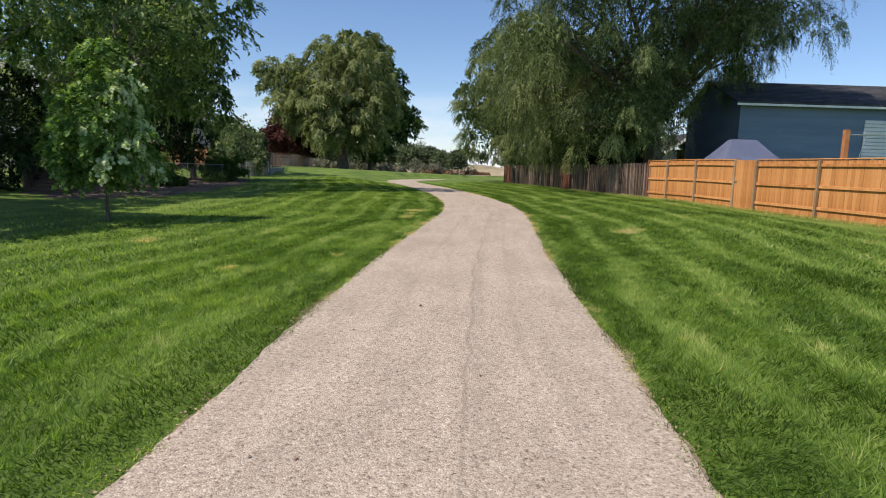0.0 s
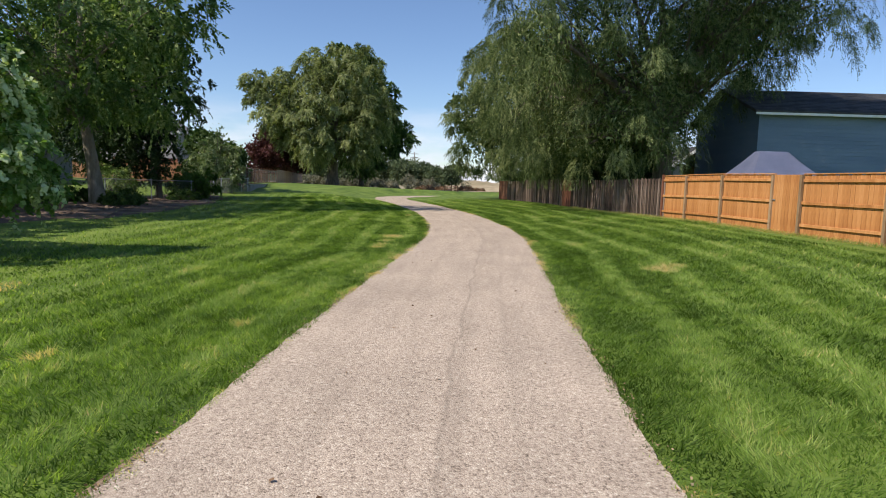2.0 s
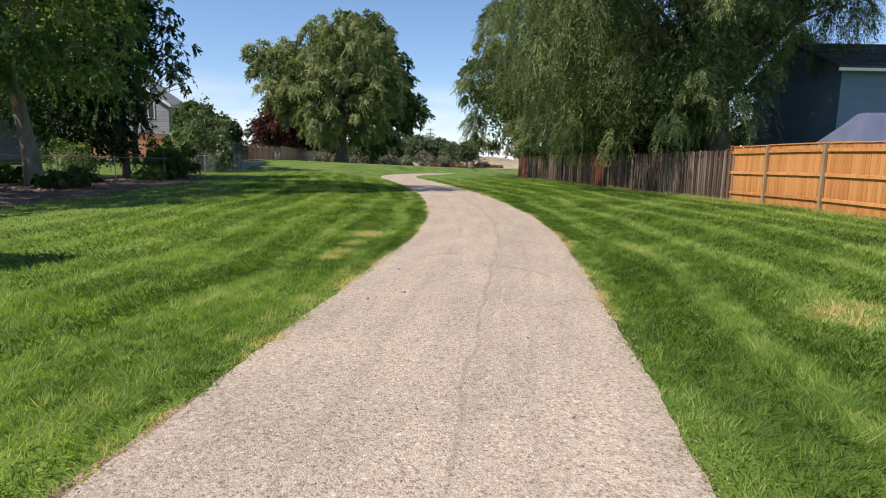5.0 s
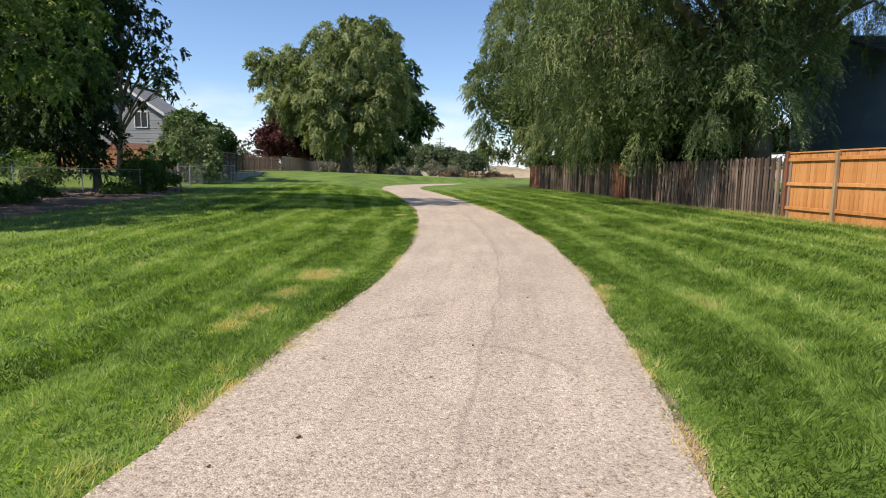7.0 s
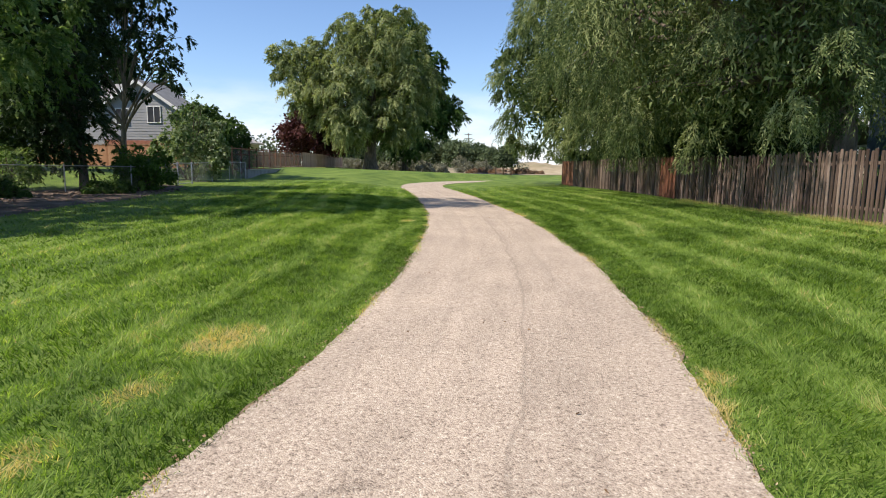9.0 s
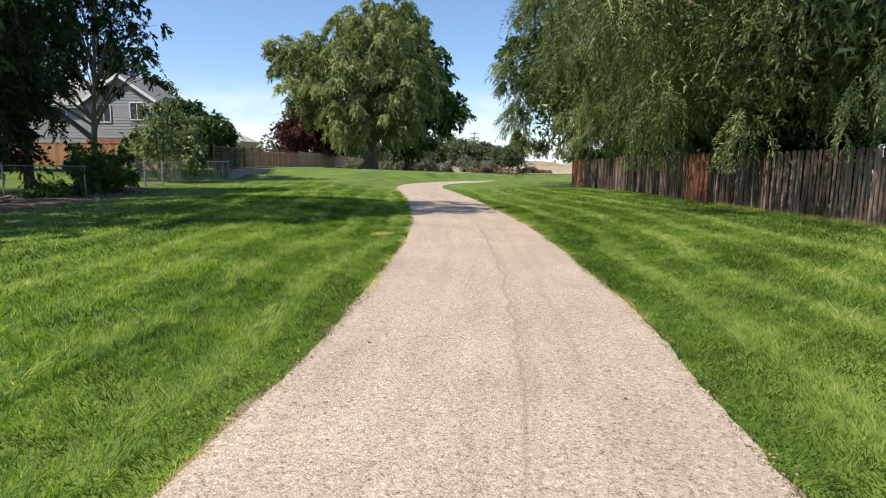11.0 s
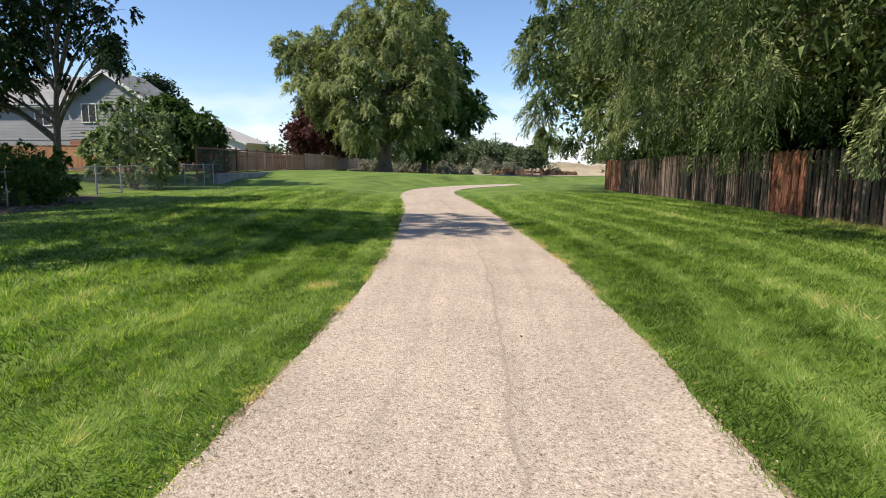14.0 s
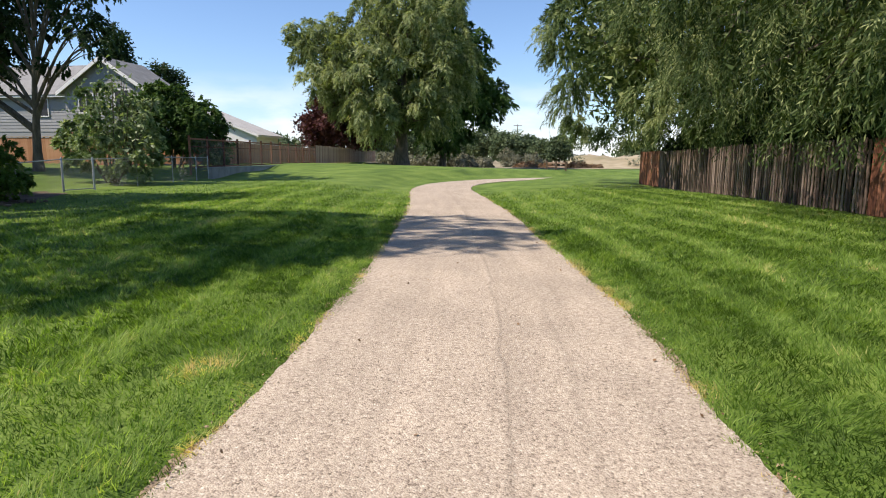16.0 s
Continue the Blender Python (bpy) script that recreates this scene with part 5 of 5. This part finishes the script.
def tent():
    ob = thing("canopy_tent", (13.5, 27.8, land1(13.5, 27.8)), "blue-grey pop-up canopy tent behind the cedar fence", "tent")
    z = 1.72
    w = 1.45
    bm = bmesh.new()
    n = 6
    ring = [(-w, -w), (w, -w), (w, w), (-w, w)]
    top = [(-0.55, -0.2), (0.55, -0.2), (0.55, 0.2), (-0.55, 0.2)]
    grid = []
    for k in range(n + 1):
        q = k / n
        row = []
        for e in range(4):
            for s in range(6):
                f = s / 6
                a, b = ring[e], ring[(e + 1) % 4]
                c, d = top[e], top[(e + 1) % 4]
                x = (a[0] + (b[0] - a[0]) * f) * (1 - q) + (c[0] + (d[0] - c[0]) * f) * q
                y = (a[1] + (b[1] - a[1]) * f) * (1 - q) + (c[1] + (d[1] - c[1]) * f) * q
                sag = -0.1 * math.sin(math.pi * f) * (1 - q) * (q + 0.3) - 0.05 * math.sin(math.pi * q)
                row.append(bm.verts.new((x, y, z + 1.12 * q + sag)))
        grid.append(row)
    for k in range(n):
        for i in range(24):
            j = (i + 1) % 24
            bm.faces.new((grid[k][i], grid[k][j], grid[k + 1][j], grid[k + 1][i]))
    bm.faces.new(grid[n])
    skirt = [bm.verts.new((v.co.x, v.co.y, z - 0.22)) for v in grid[0]]
    for i in range(24):
        j = (i + 1) % 24
        bm.faces.new((skirt[i], skirt[j], grid[0][j], grid[0][i]))
    bmesh.ops.solidify(bm, geom=bm.faces[:], thickness=0.008)
    part("canopy", bm, CANVAS, ob)
    for x, y in ring:
        part("leg", boxed(x * 0.97 - 0.02, y * 0.97 - 0.02, 0, x * 0.97 + 0.02, y * 0.97 + 0.02, z - 0.02), STEEL, ob)


tent()


def yard_post():
    ob = thing("clothes_post", (17.0, 26.0, land1(17, 26)), "rust-orange post with a cross pipe and hanging wire", "post")
    part("post", boxed(-0.1, -0.1, -0.1, 0.1, 0.1, 3.3), RUST, ob)
    link("pipe", tube_mesh("pipe", [([(0.1, 0, 3.1), (1.9, 0.2, 3.12)], [0.025, 0.025])], 8), STEEL, ob)
    link("wire", tube_mesh("wire", [([(0.9, 0.1, 3.1), (0.72, 0.1, 2.2), (0.6, 0.1, 1.4)], [0.012, 0.012, 0.012])], 5), STEEL, ob)


yard_post()


# ---- mulch bed, stones, steps under the poplar ----
def bed(name, label, material, cx, cy, rx, ry, turn, lift=0.02, category="mulch"):
    c, s = math.cos(radians(turn)), math.sin(radians(turn))
    m, n = 26, 150
    A, R = np.meshgrid(np.arange(n) * 2 * np.pi / n, np.linspace(0.02, 1, m))
    R = R * (1 + 0.1 * np.sin(A * 5 + 1) * np.sin(A * 2) + 0.04 * np.sin(A * 13))
    u, v = (rx * R * np.cos(A)).ravel(), (ry * R * np.sin(A)).ravel()
    x, y = cx + u * c - v * s, cy + u * s + v * c
    edge = np.repeat(np.linspace(0, 1, m), n)
    z = land(x, y) + lift * (1 - edge ** 8) + 0.03 * np.sin(x * 2.3) * np.sin(y * 1.9) * (1 - edge) - 0.012 * edge ** 8
    k = (np.arange(m - 1)[:, None] * n + np.arange(n)[None]).ravel()
    q = (np.arange(m - 1)[:, None] * n + (np.arange(n) + 1)[None] % n).ravel()
    F = np.stack([k, q, q + n, k + n], 1)
    me = mesh_np(name, np.stack([x, y, z], 1), F)
    me.polygons.foreach_set("use_smooth", [True] * len(F))
    tagged(link(name, me, material), label, category, kind="structure")


bed("mulch_bed", "dark brown bark mulch bed under the trees", MULCH, -15.7, 34.6, 3.7, 12.5, 6, lift=0.035)


def rubble(name, label, n, x0, x1, y0, y1, smin, smax, material):
    V, F = [], []
    bm = bmesh.new()
    bmesh.ops.create_icosphere(bm, subdivisions=1, radius=1)
    base = np.array([v.co[:] for v in bm.verts])
    tri = np.array([[v.index for v in f.verts] for f in bm.faces])
    bm.free()
    for k in range(n):
        x, y = random.uniform(x0, x1), random.uniform(y0, y1)
        s = random.uniform(smin, smax)
        a = random.uniform(0, 6.28)
        q = base * np.array([s * random.uniform(0.8, 1.9), s * random.uniform(0.6, 1.1), s * random.uniform(0.35, 0.7)]) * rng.uniform(0.8, 1.2, (len(base), 1))
        r = np.stack([q[:, 0] * math.cos(a) - q[:, 1] * math.sin(a) + x, q[:, 0] * math.sin(a) + q[:, 1] * math.cos(a) + y, q[:, 2] + land1(x, y) + s * 0.2 + 0.03], 1)
        F.append(tri + len(V) * len(base))
        V.append(r)
    me = mesh_np(name, np.concatenate(V), np.concatenate(F))
    tagged(link(name, me, material), label, "stones", kind="stuff")


rubble("bark_pieces", "scattered stones and bark pieces in the mulch bed", 520, -18.2, -13.8, 26, 44, 0.02, 0.1, STONE)


def steps():
    ob = thing("garden_steps", (-16.9, 25.4, land1(-16.9, 25.4)), "dark timber garden steps beside the hedge", "steps", turn=8)
    for k in range(5):
        part("tread", boxed(-0.7, k * 0.32, 0.0 if k == 0 else 0.02, 0.7, k * 0.32 + 0.34, 0.17 * (k + 1)), TIMBER, ob)
    part("side_board", boxed(0.72, -0.1, -0.05, 0.8, 1.7, 1.0), TIMBER, ob)
    part("side_board", boxed(-0.8, -0.1, -0.05, -0.72, 1.7, 1.0), TIMBER, ob)


steps()
# dark-leaved masses added to stand for the deep shade behind pickets and willow
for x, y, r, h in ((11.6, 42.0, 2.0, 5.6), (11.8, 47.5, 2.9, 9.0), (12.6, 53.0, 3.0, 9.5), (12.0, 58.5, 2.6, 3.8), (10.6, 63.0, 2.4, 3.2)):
    shrub("shrub", x, y, "dense dark shrub added as a stand-in for the shade behind the picket fence", [(0, 0, h * 0.45, r, h * 0.5), (-r * 0.5, 0.6, h * 0.4, r * 0.7, h * 0.45), (r * 0.5, -0.4, h * 0.55, r * 0.7, h * 0.45)], int(90 * r * h) + 260, 14, 0.4, 0.3, DARKLEAF, group="yard shrubs")
for x, y, r, h in ((-14.6, 32.0, 0.7, 0.5), (-16.4, 35.4, 0.8, 0.6), (-17.8, 33.0, 0.9, 0.8), (-15.0, 39.6, 0.7, 0.6)):
    shrub("low_shrub", x, y, "low dark green shrub in the shaded mulch bed", [(0, 0, h * 0.45, r, h * 0.5), (r * 0.7, 0.3, h * 0.35, r * 0.6, h * 0.4), (-r * 0.6, -0.3, h * 0.4, r * 0.6, h * 0.45)], 300, 14, 0.14, 0.1, DEEPGREEN, group="bed shrubs")
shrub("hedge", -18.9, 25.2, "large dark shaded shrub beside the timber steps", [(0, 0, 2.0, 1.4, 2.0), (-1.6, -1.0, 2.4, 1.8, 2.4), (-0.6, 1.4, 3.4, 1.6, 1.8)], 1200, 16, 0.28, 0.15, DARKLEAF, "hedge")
shrub("shrub", -19.5, 30.0, "leafy green shrub behind the poplar", [(0, 0, 1.3, 1.3, 1.2), (-1.2, 0.5, 1.6, 1.2, 1.2)], 420, 16, 0.22, 0.13, POPLAR)
shrub("bush", -17.0, 45.2, "low weedy green bush at the chain-link fence", [(0, 0, 0.6, 0.7, 0.6), (-0.8, 0.3, 0.7, 0.6, 0.6)], 260, 14, 0.14, 0.1, BRIGHT)
shrub("rose_bush", -18.4, 38.6, "loose green bush behind the chain-link fence", [(0, 0, 1.0, 0.9, 0.9), (-0.9, 0.4, 1.1, 0.8, 0.8)], 320, 14, 0.16, 0.1, POPLAR)
shrub("rose_bush", -19.3, 62.5, "pale flowering bush by the garden fence", [(0, 0, 0.9, 0.8, 0.8), (0.5, 0.5, 1.2, 0.6, 0.7)], 320, 14, 0.16, 0.1, SILVER)
CYP = [(0, 0, 4, 2.2, 3.6), (0.2, 0, 8, 1.9, 3.6), (0, 0, 11.4, 1.2, 2.4)]
cyp = tree("columnar_tree", -42.5, 84.0, "tall dark columnar evergreen behind the houses", CYP, crown_mesh("crown", CYP, 900, 18, 0.4, 0.3), DARKLEAF, 14, 0.3, forks=3, group="evergreens")
copy_thing(cyp, pose(-41.2, 90.0, 0.9, 0, 0, 70)).scale = (1.3, 1.3, 0.78)
copy_thing(cyp, pose(28.0, 60.0, 0.3, 0, 0, 40)).scale = (0.9, 0.9, 0.9)

# ---- distance ----
def field():
    xs, ys = np.linspace(-260, 260, 66), np.concatenate([np.linspace(119, 180, 24), np.linspace(190, 600, 12)])
    X, Y = np.meshgrid(xs, ys)
    x, y = X.ravel(), Y.ravel()
    y = y + np.where(y < 119.5, 2.0 * np.sin(x * 0.2) - 0.12 * np.clip(x, 0, 60) + 6, 0)
    z = land(x, y) + 0.05
    n = len(xs)
    i = (np.arange(len(ys) - 1)[:, None] * n + np.arange(n - 1)[None]).ravel()
    me = mesh_np("dry_field", np.stack([x, y, z], 1), np.stack([i, i + 1, i + n + 1, i + n], 1))
    tagged(link("dry_field", me, DRYFIELD), "dry tan field beyond the lawn", "field", kind="structure")


field()


def embankment():
    xs, ys = np.linspace(-6, 110, 90), np.linspace(138, 176, 22)
    X, Y = np.meshgrid(xs, ys)
    x, y = X.ravel(), Y.ravel()
    p = np.clip((y - 138) / 6, 0, 1)
    q = np.clip((176 - y) / 12, 0, 1)
    h = (1.9 + 0.25 * np.sin(x * 0.31) + 0.15 * np.sin(x * 0.83) + 0.02 * np.clip(x, 0, 60)) * np.clip((x - 3) / 3, 0, 1)
    z = h * p * p * (3 - 2 * p) * q + 0.3 * np.sin(x * 1.7 + y) * np.sin(y * 1.3 - x * 0.5) * p * q - 0.05
    n = len(xs)
    i = (np.arange(len(ys) - 1)[:, None] * n + np.arange(n - 1)[None]).ravel()
    me = mesh_np("embankment", np.stack([x, y, z], 1), np.stack([i, i + 1, i + n + 1, i + n], 1))
    tagged(link("embankment", me, DRYFIELD), "bare tan earth embankment across the field", "embankment", kind="structure")


embankment()
for x, y, h, r in ((-17.5, 205, 11.5, 4.5), (-11, 198, 9.0, 4.2), (-6, 204, 8.4, 4.0), (-2, 198, 6.4, 3.4), (26, 210, 6.5, 4.5), (-24, 210, 9, 5), (-36, 152, 7.5, 4.0), (-30, 158, 6.5, 4.0), (-23, 156, 6.0, 3.8)):
    lob = [(0, 0, h * 0.62, r, h * 0.36), (-r * 0.5, 0, h * 0.4, r * 0.7, h * 0.34), (r * 0.55, 0, h * 0.42, r * 0.7, h * 0.34)]
    tree("distant_tree", x, y, "dark green tree across the far field", lob, crown_mesh("crown", lob, 260, 18, 0.6, 0.7), FARLEAF, h * 0.7, 0.25, forks=2, group="far trees")
lob = [(0, 0, 3.2, 2.0, 1.9), (0.3, 0, 4.2, 1.2, 1.0)]
tree("round_tree", 2.6, 131, "small round dark tree in the field", lob, crown_mesh("crown", lob, 260, 16, 0.4, 0.4), FARLEAF, 3.2, 0.16, forks=2)
for x, y, r, h, mt in ((-20, 128, 2.4, 2.0, SAGE), (-17, 130, 2.0, 1.8, SAGE), (-13.5, 127, 2.4, 2.2, SAGE), (-10.2, 129, 1.6, 1.7, SAGE), (-24, 131, 2.6, 2.0, SAGE), (-28, 133, 2.6, 2.2, SAGE), (-7.0, 150, 2.2, 3.4, SAGE), (-2.6, 150, 2.2, 3.0, SAGE)):
    shrub("sage_bush", x, y, "pale grey-green bush in dry grass at the lawn's end", [(0, 0, h * 0.5, r, h * 0.5), (r * 0.6, 0.3, h * 0.4, r * 0.6, h * 0.4)], 200, 14, 0.3, 0.3, mt, group="sage bushes")
for x, y, r, h in ((-3, 131, 1.8, 0.7), (1, 133, 1.6, 0.7), (4.5, 131, 1.5, 0.9), (8, 135, 1.8, 0.6)):
    shrub("dry_weeds", x, y, "low russet weeds along the field's edge", [(0, 0, h * 0.5, r, h * 0.5)], 120, 12, 0.2, 0.25, RUSSET, group="dry weeds")


def treeline():
    lobes = [(random.uniform(-260, -60), random.uniform(300, 340), random.uniform(4, 8), random.uniform(6, 11), random.uniform(4, 8)) for _ in range(46)]
    lobes += [(random.uniform(30, 220), random.uniform(280, 330), random.uniform(2, 4), random.uniform(5, 9), random.uniform(3, 5)) for _ in range(40)]
    me = crown_mesh("treeline", lobes, 1700, 9, 1.2, 1.9)
    tagged(link("treeline", me, FARLEAF), "far wooded skyline beyond the fields", "woods", kind="stuff")


treeline()


def utility_pole():
    ob = thing("utility_pole", (-8.6, 206, 0), "thin wooden utility pole with two cross arms", "pole")
    link("pole", tube_mesh("pole", [([(0, 0, -0.3), (0, 0, 11.5)], [0.16, 0.1])], 8), TIMBER, ob)
    for z in (10.9, 9.7):
        part("cross_arm", boxed(-1.2, -0.08, z, 1.2, 0.08, z + 0.16), TIMBER, ob)


utility_pole()


def rail_fence():
    ob = thing("rail_fence", (0, 0, 0), "short low wooden rail fence at the lawn's far end", "fence")
    a, b = Vector((0.9, 84.0, 0)), Vector((2.6, 83.4, 0))
    for k in range(3):
        p = a.lerp(b, k / 2)
        part("post", boxed(-0.08, -0.08, -0.1, 0.08, 0.08, 0.8), TIMBER, ob, "", pose(p.x, p.y, land1(p.x, p.y)))
    L = (b - a).length / 2
    turn = math.degrees(math.atan2(b.y - a.y, b.x - a.x))
    for k in range(2):
        p = a.lerp(b, (k + 0.5) / 2)
        for z in (0.28, 0.62):
            part("rail", boxed(-L / 2 + 0.09, -0.03, z - 0.06, L / 2 - 0.09, 0.03, z + 0.06), TANWOOD, ob, "", pose(p.x, p.y, land1(p.x, p.y), 0, 0, turn))


rail_fence()


# ---- dry grass along the fence foot ----
def fence_straw():
    n = 9000
    y = rng.uniform(14, 40, n)
    x = fence_x(y) - 0.1 - np.abs(rng.normal(0, 0.16, n))
    z = land(x, y)
    h = rng.uniform(0.04, 0.16, n)
    a = rng.uniform(0, 6.28, n)
    lean = rng.normal(0, 0.5, (n, 2)) * h[:, None]
    w = 0.006
    V = np.stack([np.stack([x - np.cos(a) * w, y - np.sin(a) * w, z], 1), np.stack([x + np.cos(a) * w, y + np.sin(a) * w, z], 1), np.stack([x + lean[:, 0], y + lean[:, 1], z + h], 1)], 1)
    tone = np.where(rng.random(n) < 0.65, 0.95, 0.55) + rng.normal(0, 0.1, n)
    me = mesh_np("dry_grass", V.reshape(-1, 3), np.arange(3 * n).reshape(n, 3), {"tone": np.repeat(tone, 3)})
    tagged(link("dry_grass", me, GRASS), "dry straw-coloured grass along the fence foot", "grass", kind="stuff")


fence_straw()


def bank_weeds():
    lobes = [(random.uniform(4, 90), random.uniform(139, 150), random.uniform(0.5, 2.0), random.uniform(0.5, 1.6), random.uniform(0.25, 0.6)) for _ in range(70)]
    me = crown_mesh("dry_weeds", lobes, 900, 8, 0.25, 0.4)
    tagged(link("bank_weeds", me, SAGE), "dry grey weeds dotted over the earth bank", "weeds", kind="stuff")


bank_weeds()
